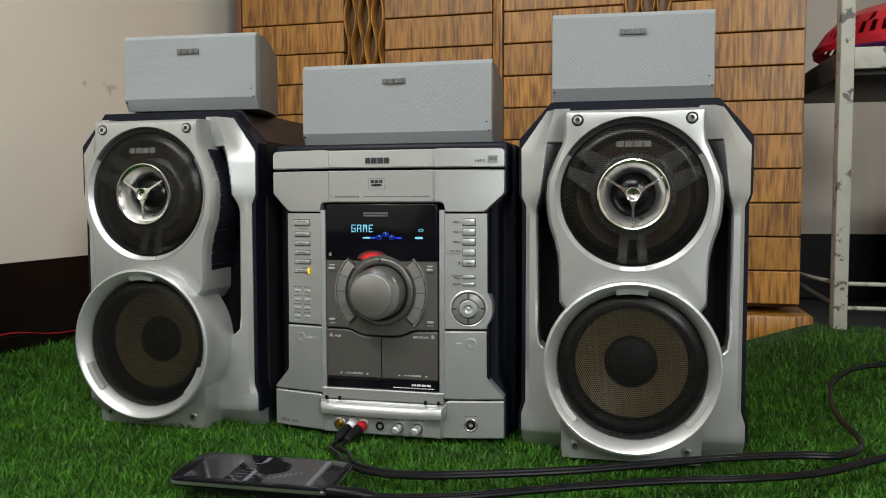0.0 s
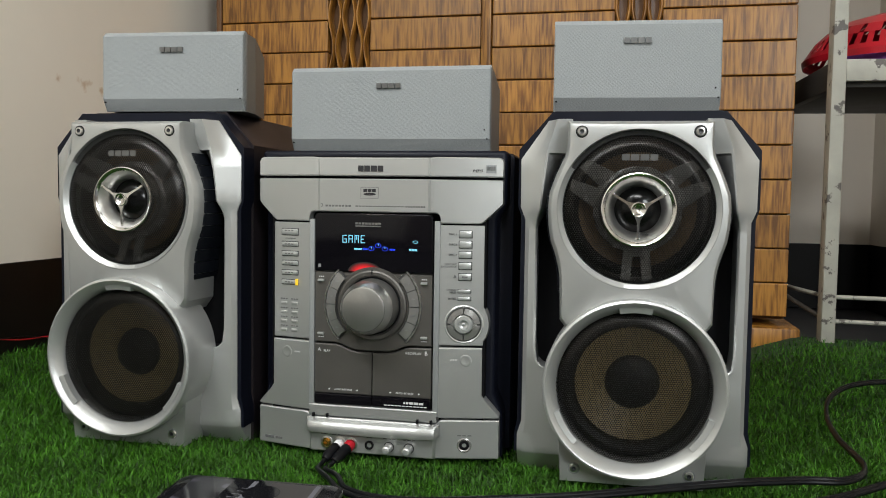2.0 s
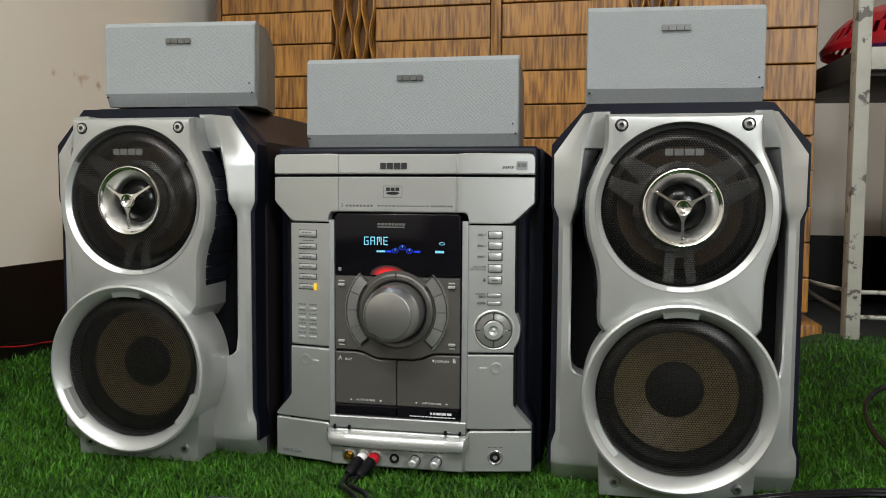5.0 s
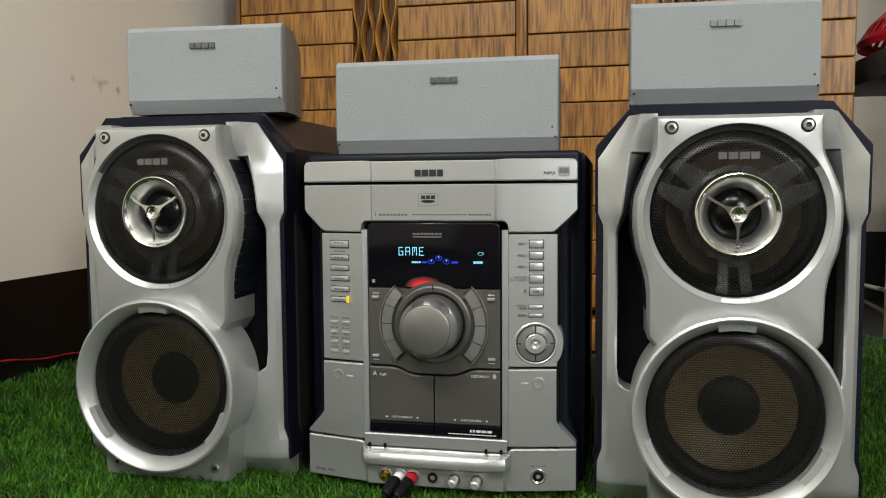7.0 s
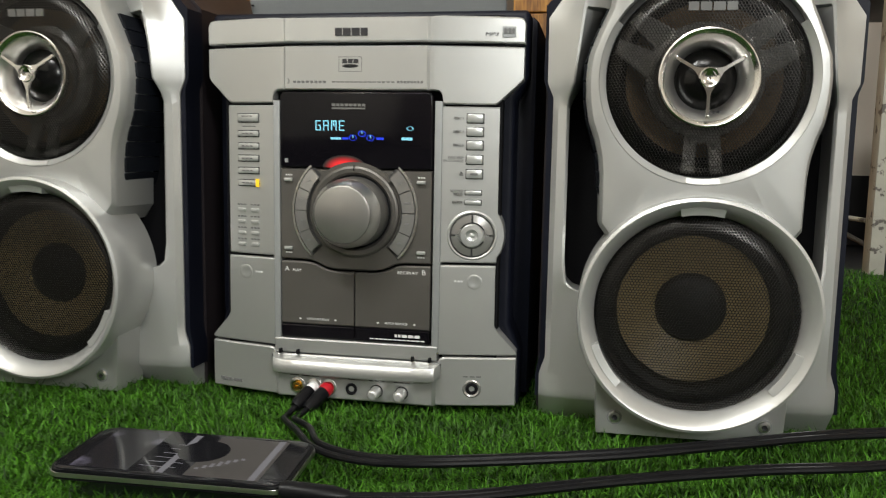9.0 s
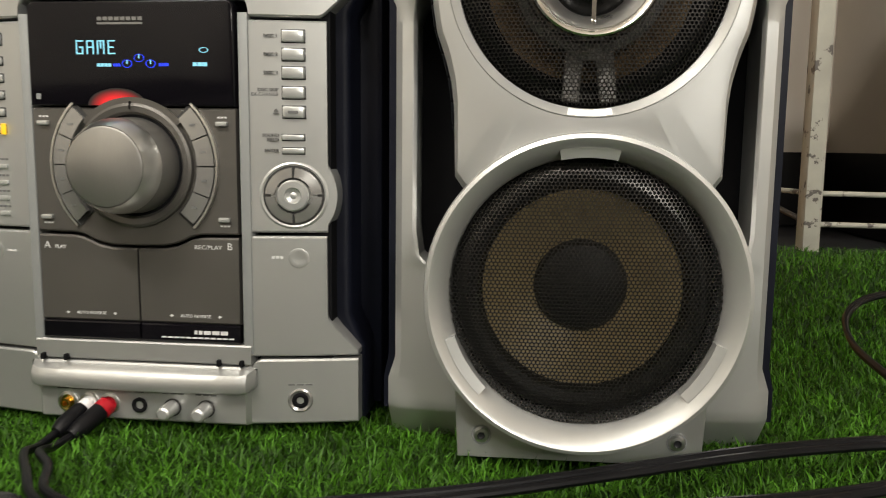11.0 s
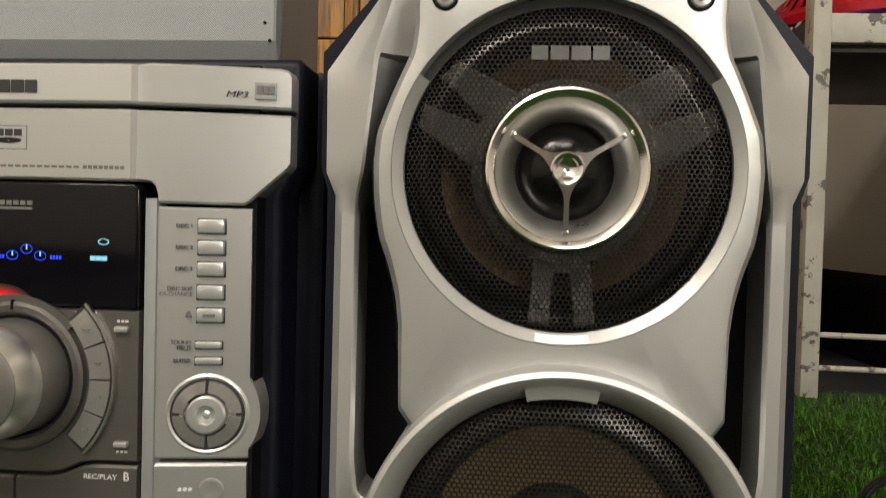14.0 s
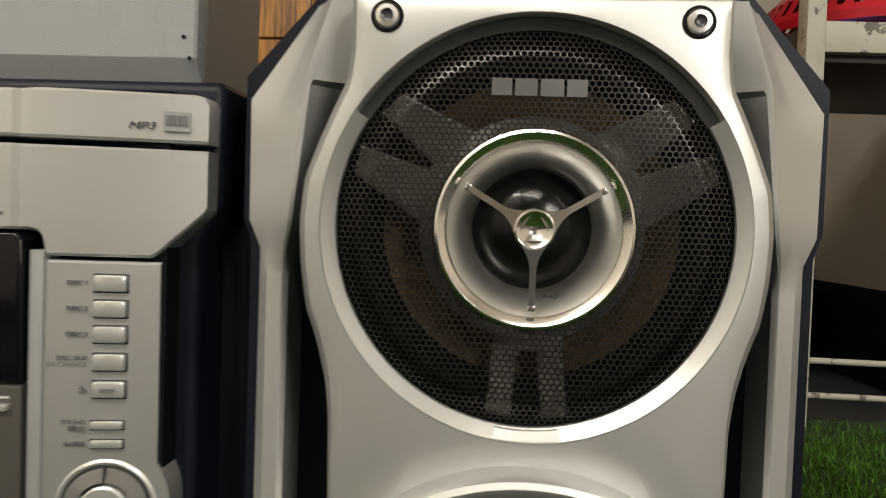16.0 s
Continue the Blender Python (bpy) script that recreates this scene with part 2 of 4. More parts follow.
PAINT_STAINED = stained(material("cream_wall_stained", (0.90, 0.85, 0.76), 0.7, 0.0, 0.04, 2.5, 0.25, 60), (((-0.905, 1.262, 0.492), (0.014, 0.016), 0.7), ((-0.905, 1.335, 0.494), (0.028, 0.014), 0.65), ((-0.905, 1.385, 0.490), (0.014, 0.012), 0.7)))
# Rear wall colour darkened in place of dimmer light behind the camera.
DIM = material("darkened_wall_paint", (0.26, 0.228, 0.185), 0.8, 0.0, 0.05, 2.5, 0.2, 60)
BLACKBAND = material("black_band", (0.006, 0.005, 0.005), 0.45, 0.0, 0.3, 8, 0.2, 60, spec=0.2)
FLOOR = material("dark_floor", (0.035, 0.036, 0.040), 0.4, 0.0, 0.2, 5)
TURF = material("turf_backing", (0.01, 0.035, 0.008), 0.9, 0.0, 0.3, 60)
IRON = material("chipped_cream_iron", (0.37, 0.36, 0.31), 0.55, 0.0, 0.12, 22, 0.4, 200)


def chipped(m, bare):
    """Paint flaked off in ragged patches down to the bare metal."""
    n, l = m.node_tree.nodes, m.node_tree.links
    b = n["Principled BSDF"]
    col = b.inputs["Base Color"].links[0].from_socket
    tc = n.new("ShaderNodeTexCoord")
    nz = n.new("ShaderNodeTexNoise")
    nz.inputs["Scale"].default_value, nz.inputs["Detail"].default_value, nz.inputs["Roughness"].default_value = 26, 7, 0.65
    l.new(tc.outputs["Object"], nz.inputs["Vector"])
    r = n.new("ShaderNodeMapRange")
    r.inputs["From Min"].default_value, r.inputs["From Max"].default_value = 0.57, 0.59
    l.new(nz.outputs["Fac"], r.inputs["Value"])
    mx = n.new("ShaderNodeMix")
    mx.data_type = "RGBA"
    mx.inputs[7].default_value = (*bare, 1)
    l.new(r.outputs["Result"], mx.inputs[0])
    l.new(col, mx.inputs[6])
    l.new(mx.outputs[2], b.inputs["Base Color"])
    return m


chipped(IRON, (0.10, 0.09, 0.08))
IRON_DARK = material("dark_iron", (0.05, 0.045, 0.04), 0.5, 0.3, 0.3, 28)
REDP = material("red_plastic", (0.42, 0.008, 0.018), 0.35, 0.0, 0.1, 20)
PURPLE = material("purple_plastic", (0.22, 0.06, 0.35), 0.4, 0.0, 0.1, 20)
CABLE = material("black_cable", (0.005, 0.005, 0.006), 0.35, 0.0, 0.2, 50, spec=0.16)
GOLD = material("gold_contact", (0.75, 0.5, 0.15), 0.25, 1.0, 0.05, 50)
WHITEP = material("white_plastic", (0.8, 0.8, 0.8), 0.35, 0.0, 0.03, 50)
PHONE = material("phone_glass", (0.010, 0.010, 0.012), 0.1, 0.0, 0.1, 20, spec=0.35)

# ---------- helpers of this scene ----------
MM = 0.001


def finish(bm, name, mat, smooth=True, scale=MM):
    if scale != 1:
        bmesh.ops.scale(bm, vec=(scale,) * 3, verts=bm.verts)
    bmesh.ops.recalc_face_normals(bm, faces=bm.faces)
    me = bpy.data.meshes.new(name)
    bm.to_mesh(me)
    bm.free()
    me.materials.append(mat)
    if smooth:
        me.polygons.foreach_set("use_smooth", [True] * len(me.polygons))
        me.set_sharp_from_angle(angle=radians(32))
    return me


def part(name, bm, mat, parent, label="", smooth=True, scale=MM):
    ob = new(name, finish(bm, name, mat, smooth, scale))
    ob.parent = parent
    if label:
        ob["label"] = label
    return ob


def thing(name, m, label, category, group="", kind=""):
    ob = new(name)
    ob.empty_display_size = 0.05
    ob.matrix_world = m
    return tagged(ob, label, category, group, kind)


def slab(x0, x1, y0, y1, z0, z1, bevel=0.0, seg=2):
    bm = bmesh.new()
    bmesh.ops.create_cube(bm, size=1)
    for v in bm.verts:
        v.co = Vector(((x0 + x1) / 2 + v.co.x * (x1 - x0), (y0 + y1) / 2 + v.co.y * (y1 - y0), (z0 + z1) / 2 + v.co.z * (z1 - z0)))
    if bevel:
        bmesh.ops.bevel(bm, geom=bm.edges[:], offset=bevel, segments=seg, affect="EDGES", profile=0.5)
    return bm


def prism(outline, y0, y1, bevel=0.0, seg=3, sharp_only=False):
    """A plate with the outline (x, z), from y0 (front) to y1, its front rim bevelled."""
    bm = bmesh.new()
    front = [bm.verts.new((x, y0, z)) for x, z in outline]
    back = [bm.verts.new((x, y1, z)) for x, z in outline]
    f = bm.faces.new(front)
    bm.faces.new(back[::-1])
    k = len(outline)
    for i in range(k):
        bm.faces.new((front[i], back[i], back[(i + 1) % k], front[(i + 1) % k]))
    bmesh.ops.recalc_face_normals(bm, faces=bm.faces)
    if bevel:
        bmesh.ops.bevel(bm, geom=list(f.edges), offset=bevel, segments=seg, affect="EDGES", profile=0.5)
    return bm


def turned(profile, cx=0, cz=0, seg=96, closed=False):
    """A body of revolution about the y axis through (cx, cz); profile: (radius, y)."""
    bm = bmesh.new()
    rings = []
    for r, y in profile:
        if r < 1e-6:
            rings.append([bm.verts.new((cx, y, cz))])
        else:
            rings.append([bm.verts.new((cx + r * math.cos(2 * math.pi * i / seg), y, cz + r * math.sin(2 * math.pi * i / seg))) for i in range(seg)])
    pairs = list(zip(rings, rings[1:])) + ([(rings[-1], rings[0])] if closed else [])
    for a, b in pairs:
        for i in range(seg):
            j = (i + 1) % seg
            if len(a) == 1:
                bm.faces.new((a[0], b[i], b[j]))
            elif len(b) == 1:
                bm.faces.new((a[i], a[j], b[0]))
            else:
                bm.faces.new((a[i], a[j], b[j], b[i]))
    return bm


def arc_piece(r0, r1, y0, y1, a0, a1, cx=0, cz=0, n=14, y_in=None):
    """A piece of a ring from angle a0 to a1 (degrees); y_in: the front at its inner edge."""
    bm = bmesh.new()
    y_in = y0 if y_in is None else y_in
    rows = []
    for i in range(n + 1):
        a = radians(a0 + (a1 - a0) * i / n)
        c, s = math.cos(a), math.sin(a)
        rows.append([bm.verts.new((cx + r * c, y, cz + r * s)) for r, y in ((r0, y_in), (r1, y0), (r1, y1), (r0, y1))])
    for p, q in zip(rows, rows[1:]):
        for k in range(4):
            bm.faces.new((p[k], p[(k + 1) % 4], q[(k + 1) % 4], q[k]))
    bm.faces.new(rows[0])
    bm.faces.new(rows[-1][::-1])
    return bm


def plate_with_hole(outline, cx, cz, r, y0, y1, n=96, soft=5.0, depth=4.0):
    """A plate, star-shaped about its round hole, with a softened outer rim."""
    angles = {2 * math.pi * i / n for i in range(n)}
    for x, z in outline:
        angles.add(math.atan2(z - cz, x - cx) % (2 * math.pi))
    bm = bmesh.new()
    cols = []
    for a in sorted(angles):
        c, s = math.cos(a), math.sin(a)
        best = None
        for (x1, z1), (x2, z2) in zip(outline, outline[1:] + outline[:1]):
            ex, ez = x2 - x1, z2 - z1
            den = c * ez - s * ex
            if abs(den) < 1e-9:
                continue
            t = ((x1 - cx) * ez - (z1 - cz) * ex) / den
            u = ((x1 - cx) * s - (z1 - cz) * c) / den
            if t > 0 and -1e-6 <= u <= 1 + 1e-6:
                best = t if best is None else max(best, t)
        R = best
        cols.append([bm.verts.new((cx + q * c, y, cz + q * s)) for q, y in ((r, y1), (r, y0 + 2), (r + 1.2, y0), (max(R - soft, r + 1.6), y0), (max(R - soft * 0.45, r + 2.2), y0 + depth * 0.12), (max(R - soft * 0.12, r + 3), y0 + depth * 0.5), (R, y0 + depth), (R + 0.5, y1))])
    for p, q in zip(cols, cols[1:] + cols[:1]):
        for k in range(7):
            bm.faces.new((p[k], p[k + 1], q[k + 1], q[k]))
    return bm


def strip(xs, zb, zt, yf, back, crown=0.0):
    """A curved panel: for each x the bottom zb(x), the top zt(x) and the front yf(x); its back lies at y = back."""
    bm = bmesh.new()
    cols = []
    for x in xs:
        b, t, y = zb(x), zt(x), yf(x)
        e = 1.2
        cols.append([bm.verts.new(c) for c in ((x, back, b), (x, y + e, b), (x, y, b + e), (x, y - crown, (b + t) / 2), (x, y, t - e), (x, y + e, t), (x, back, t))])
    for p, q in zip(cols, cols[1:]):
        for k in range(7):
            bm.faces.new((p[k], p[(k + 1) % 7], q[(k + 1) % 7], q[k]))
    bm.faces.new(cols[0])
    bm.faces.new(cols[-1][::-1])
    return bm


def tube(points, radius, n=10, per=10, caps=True):
    """A round cord along smooth curve through the points."""
    p = [Vector(q) for q in points]
    p = [2 * p[0] - p[1]] + p + [2 * p[-1] - p[-2]]
    line = []
    for a, b, c, d in zip(p, p[1:], p[2:], p[3:]):
        for i in range(per):
            t = i / per
            line.append(0.5 * ((2 * b) + (c - a) * t + (2 * a - 5 * b + 4 * c - d) * t * t + (3 * b - a - 3 * c + d) * t ** 3))
    line.append(p[-2])
    bm = bmesh.new()
    rings = []
    for i, q in enumerate(line):
        way = (line[min(i + 1, len(line) - 1)] - line[max(i - 1, 0)]).normalized()
        side = way.cross(Vector((0.02, 0.03, 1))).normalized()
        up = side.cross(way)
        rings.append([bm.verts.new(q + radius * (math.cos(2 * math.pi * k / n) * side + math.sin(2 * math.pi * k / n) * up)) for k in range(n)])
    for a, b in zip(rings, rings[1:]):
        for k in range(n):
            bm.faces.new((a[k], a[(k + 1) % n], b[(k + 1) % n], b[k]))
    if caps:
        bm.faces.new(rings[0])
        bm.faces.new(rings[-1][::-1])
    return bm


def merge(*bms):
    """Several pieces of one part as one bmesh."""
    out = bmesh.new()
    for b in bms:
        me = bpy.data.meshes.new("piece")
        b.to_mesh(me)
        b.free()
        out.from_mesh(me)
        bpy.data.meshes.remove(me)
    return out


def hex_mesh(r0, r1, pitch, hole, yf, cx, cz, thick=0.9):
    """A perforated sheet: hexagonal cells with a hexagonal hole each."""
    bm_v, bm_f = [], []
    dx, dz = pitch, pitch * math.sqrt(3) / 2
    rows = int(r1 / dz) + 2
    cols = int(r1 / dx) + 2
    R = pitch / math.sqrt(3)
    for j in range(-rows, rows + 1):
        for i in range(-cols, cols + 1):
            x, z = (i + 0.5 * (j % 2)) * dx, j * dz
            d = math.hypot(x, z)
            if d > r1 - pitch * 0.4 or d < r0 + pitch * 0.4:
                continue
            k0 = len(bm_v)
            for q, off in ((R, 0), (hole / math.sqrt(3), 0), (hole / math.sqrt(3), thick)):
                for s in range(6):
                    a = radians(30 + 60 * s)
                    px, pz = x + q * math.cos(a), z + q * math.sin(a)
                    bm_v.append((cx + px, yf(math.hypot(px, pz)) + off, cz + pz))
            for s in range(6):
                t = (s + 1) % 6
                bm_f.append((k0 + s, k0 + t, k0 + 6 + t, k0 + 6 + s))
                bm_f.append((k0 + 6 + s, k0 + 6 + t, k0 + 12 + t, k0 + 12 + s))
    return bm_v, bm_f


def mesh_part(name, verts, faces, mat, parent, label="", scale=MM):
    me = bpy.data.meshes.new(name)
    me.from_pydata([(x * scale, y * scale, z * scale) for x, y, z in verts], [], faces)
    me.materials.append(mat)
    ob = new(name, me)
    ob.parent = parent
    if label:
        ob["label"] = label
    return ob


def lettering(name, words, size, x, y, z, mat, parent, depth=0.15, shear=0.0, align="CENTER", bold=0.0, wide=1.0):
    """Words on an upright front, as a mesh; size in millimetres."""
    cu = bpy.data.curves.new(name, "FONT")
    cu.body, cu.size, cu.extrude, cu.shear, cu.align_x, cu.align_y, cu.offset = words, size, depth, shear, align, "CENTER", bold
    cu.resolution_u = 3
    tmp = new("tmp", cu)
    me = bpy.data.meshes.new_from_object(tmp.evaluated_get(bpy.context.evaluated_depsgraph_get()))
    bpy.data.objects.remove(tmp)
    me.transform(Matrix.Translation((x * MM, y * MM, z * MM)) @ Matrix.Scale(MM, 4) @ pose(0, 0, 0, 90, 0, 0) @ Matrix.Diagonal((wide, 1, 1, 1)))
    me.materials.clear()
    me.materials.append(mat)
    ob = new(name, me)
    ob.parent = parent
    return ob


def bars(name, x0, x1, y, z, h, widths, mat, parent, gap=0.25, depth=0.4, label=""):
    """A row of plain blocks that stands for a mark or for small print."""
    total = sum(widths) + gap * (len(widths) - 1)
    k = (x1 - x0) / total
    x, made = x0, []
    for w in widths:
        made.append(slab(x, x + w * k, y - depth, y + 0.4, z - h / 2, z + h / 2))
        x += (w + gap) * k
    return part(name, merge(*made), mat, parent, label, smooth=False)

# ---------- room ----------


def setting(name, bm, mat, label, category):
    ob = new(name, finish(bm, name, mat, False, 1))
    return tagged(ob, label, category, kind="structure")


LEFT, BACK, RIGHT, REAR, TOP = -0.905, 2.5, 2.1, -2.2, 2.6
setting("floor", slab(LEFT - 0.1, RIGHT + 0.1, REAR - 0.1, BACK + 0.1, -0.1, -0.004), FLOOR, "dark grey smooth floor", "floor")
setting("ceiling", slab(LEFT - 0.1, RIGHT + 0.1, REAR - 0.1, BACK + 0.1, TOP, TOP + 0.1), PAINT, "plain cream ceiling", "ceiling")
setting("wall_west", slab(LEFT - 0.1, LEFT, REAR, BACK, 0, TOP), PAINT_STAINED, "cream painted wall with brown stains", "wall")
setting("wall_north", slab(LEFT - 0.1, RIGHT + 0.1, BACK, BACK + 0.1, 0, TOP), PAINT, "cream painted back wall", "wall")
setting("wall_east", slab(RIGHT, RIGHT + 0.1, REAR, BACK, 0, TOP), PAINT, "cream painted wall", "wall")
setting("wall_partition", slab(0.80, 0.92, 1.95, BACK - 0.001, 0, TOP), PAINT, "cream painted partition behind the rack", "wall")
setting("wall_south", slab(LEFT - 0.1, RIGHT + 0.1, REAR - 0.1, REAR, 0, TOP), DIM, "plain unseen wall, coloured dark in place of dimmer light", "wall")
setting("baseboard", slab(LEFT + 0.0, LEFT + 0.004, REAR, BACK, 0, 0.188), BLACKBAND, "glossy black painted skirting band", "baseboard")
setting("baseboard", slab(LEFT + 0.004, RIGHT, BACK - 0.004, BACK, 0, 0.188), BLACKBAND, "glossy black painted skirting band", "baseboard")
setting("baseboard", slab(0.796, 0.80, 1.946, BACK - 0.004, 0, 0.188), BLACKBAND, "glossy black painted skirting band", "baseboard")
setting("baseboard", slab(0.80, 0.92, 1.946, 1.95, 0, 0.188), BLACKBAND, "glossy black painted skirting band", "baseboard")

# ---------- turf ----------


def turf_height(x, y):
    h = 0.004 * noise.noise(Vector((x * 5, y * 5, 3))) + 0.003
    h += 0.048 * max(0.0, min(1.0, (x - 0.22) / 0.16)) * max(0.0, min(1.0, (y - 1.10) / 0.28))
    h += 0.035 * max(0.0, min(1.0, (-0.80 - x) / 0.09))
    h += 0.008 * max(0.0, min(1.0, (-0.40 - x) / 0.06)) * max(0.0, min(1.0, (y - 0.72) / 0.1))
    return max(h, 0.001)


def turf():
    bm = bmesh.new()
    bmesh.ops.create_grid(bm, x_segments=60, y_segments=60, size=1)
    for v in bm.verts:
        x = LEFT + 0.01 + (v.co.x + 1) / 2 * (0.56 - LEFT - 0.01)
        y = 0.2 + (v.co.y + 1) / 2 * (1.60 - 0.2)
        v.co = Vector((x, y, turf_height(x, y)))
    ground = setting("turf_mat", bm, TURF, "green artificial turf mat spread on the floor", "turf mat")
    rng = np.random.default_rng(4)
    n = 540000
    x = rng.uniform(LEFT + 0.01, 0.56, n)
    y = 0.25 + (1.60 - 0.25) * rng.beta(1.5, 2.1, n)
    hidden = ((np.abs(x + 0.246) < 0.125) & (y > 0.90)) | ((np.abs(x - 0.026) < 0.1) & (y > 0.89) & (y < 1.12)) | ((np.abs(x + 0.537) < 0.1) & (y > 0.91) & (y < 1.15))
    hidden |= (x > -0.385) & (x < -0.245) & (y > 0.665) & (y < 0.715)
    x, y = x[~hidden], y[~hidden]
    n = len(x)
    z = np.array([turf_height(a, b) for a, b in zip(x, y)])
    ln = rng.uniform(0.007, 0.0175, n)
    wd = rng.uniform(0.0004, 0.0008, n)
    az = rng.uniform(0, 2 * np.pi, n)
    lean = rng.uniform(0.4, 2.6, n)
    face = az + np.pi / 2 + rng.uniform(-0.5, 0.5, n)
    d = np.stack([np.cos(az), np.sin(az)], 1)
    w = np.stack([np.cos(face), np.sin(face), np.zeros(n)], 1) * wd[:, None]
    base = np.stack([x, y, z - 0.001], 1)
    mid = base + np.concatenate([d * (ln * 0.5 * np.sin(lean * 0.6))[:, None], (ln * 0.5 * np.cos(lean * 0.6))[:, None]], 1)
    turn = az + rng.uniform(-1.7, 1.7, n)
    d = np.stack([np.cos(turn), np.sin(turn)], 1)
    tip = mid + np.concatenate([d * (ln * 0.5 * np.sin(lean * 1.25))[:, None], (ln * 0.5 * np.cos(lean * 1.25))[:, None]], 1)
    v = np.stack([base - w, base + w, mid + w * 0.9, mid - w * 0.9, tip], 1).reshape(-1, 3)
    k = np.arange(n)[:, None] * 5
    me = bpy.data.meshes.new("turf_blades")
    me.vertices.add(len(v))
    me.vertices.foreach_set("co", v.ravel())
    loops = np.concatenate([k + [0, 1, 2, 3], k + [3, 2, 4]], 1).ravel()
    me.loops.add(len(loops))
    me.loops.foreach_set("vertex_index", loops)
    me.polygons.add(2 * n)
    starts = np.stack([np.arange(n) * 7, np.arange(n) * 7 + 4], 1).ravel()
    me.polygons.foreach_set("loop_start", starts)
    me.update(calc_edges=True)
    me.validate()
    me.materials.append(BLADE)
    ob = new("turf_blades", me)
    tagged(ob, "short bright green artificial grass blades", "artificial grass", kind="stuff")


BLADE = material("turf_blade", (0.036, 0.112, 0.006), 0.6, 0.0, 0.4, 28, island=0.75, spec=0.25)
turf()

# ---------- wardrobe ----------


def wardrobe():
    w = thing("wardrobe", pose(-0.2135, 1.659, 0, 0, 0, -2.6), "varnished oak wardrobe with grooved plank doors and carved lattice", "wardrobe")
    L, R = -0.606, 0.580
    part("carcass", slab(L, R, 0.022, 0.52, 0.075, 1.75, 0.003), WOOD_DARK, w, "dark stained wooden carcass", scale=1)
    part("plinth", slab(L - 0.005, R + 0.024, -0.012, 0.5, 0.0, 0.062, 0.004), WOOD, w, scale=1)
    part("side_stile", slab(L, L + 0.012, -0.004, 0.022, 0.075, 1.75, 0.002), WOOD_DARK, w, scale=1)
    part("centre_stile", slab(-0.021, 0.0, -0.006, 0.022, 0.075, 1.75, 0.004), WOOD, w, "rounded oak centre stile", scale=1)
    spans = ((L + 0.013, -0.351), (-0.257, -0.0225), (0.0015, 0.244), (0.335, R))
    pitch = 0.0657
    for x0, x1 in spans:
        bm = slab(x0, x1, 0.0, 0.022, 0.0, pitch - 0.0024, 0.0018, 2)
        me = finish(bm, "plank", WOOD, False, 1)
        for i in range(16):
            ob = new("plank", me)
            ob.parent = w
            ob.location = (0, random.uniform(-0.0006, 0.0006), 0.083 + i * pitch)
    for x0, x1 in ((-0.351, -0.257), (0.244, 0.335)):
        n, span = 6, (x1 - x0)
        for k in range(n):
            cx = x0 + span * (k + 0.5) / n
            sign = 1 if k % 2 else -1
            bm = bmesh.new()
            rows = []
            for i in range(0, 169):
                z = 0.083 + i * 0.0098
                s = math.sin(2 * math.pi * z / 0.130)
                c = cx + sign * span / n * 0.33 * s
                hw = 0.0042
                rows.append([bm.verts.new(q) for q in ((c - hw, 0.02, z), (c - hw, 0.005, z), (c - hw * 0.72, 0.0005, z), (c - hw * 0.25, -0.003, z), (c + hw * 0.25, -0.003, z), (c + hw * 0.72, 0.0005, z), (c + hw, 0.005, z), (c + hw, 0.02, z))])
            for p, q in zip(rows, rows[1:]):
                for j in range(7):
                    bm.faces.new((p[j], p[j + 1], q[j + 1], q[j]))
            part("lattice_bar", bm, WOOD, w, "carved wavy oak lattice bar", scale=1)


wardrobe()

# ---------- metal rack with its basket ----------


def rack():
    r = thing("metal_rack", pose(0.415, 1.552, 0), "chipped cream metal rack with a dark shelf", "rack")
    part("post", slab(-0.0115, 0.0115, -0.012, 0.018, 0.0, 1.3, 0.001), IRON, r, scale=1)
    part("post", slab(0.345, 0.367, -0.011, 0.011, 0.0, 1.3, 0.001), IRON, r, scale=1)
    part("post", slab(-0.011, 0.011, 0.42, 0.442, 0.0, 1.3, 0.001), IRON, r, scale=1)
    part("post", slab(0.345, 0.367, 0.42, 0.442, 0.0, 1.3, 0.001), IRON, r, scale=1)
    part("shelf_rail", slab(0.012, 0.344, -0.009, 0.006, 0.516, 0.554, 0.001), IRON, r, scale=1)
    part("shelf_side_rail", slab(-0.008, 0.008, 0.012, 0.419, 0.505, 0.552, 0.001), IRON_DARK, r, scale=1)
    part("shelf_board", slab(0.0095, 0.344, 0.009, 0.43, 0.507, 0.550, 0.001), IRON_DARK, r, "dark rusty shelf board", scale=1)
    for z in (0.133, 0.089):
        part("rod", tube([(0.0, 0.0, z), (0.18, 0.002, z - 0.002), (0.355, 0.0, z)], 0.004), IRON, r, scale=1)
    part("rod", tube([(0.0, 0.0, 0.133), (-0.02, 0.2, 0.132), (0.0, 0.43, 0.133)], 0.004), IRON, r, scale=1)
    part("brace", tube([(0.0, 0.01, 0.09), (-0.05, 0.1, 0.125), (-0.09, 0.2, 0.165)], 0.004), IRON_DARK, r, scale=1)


rack()


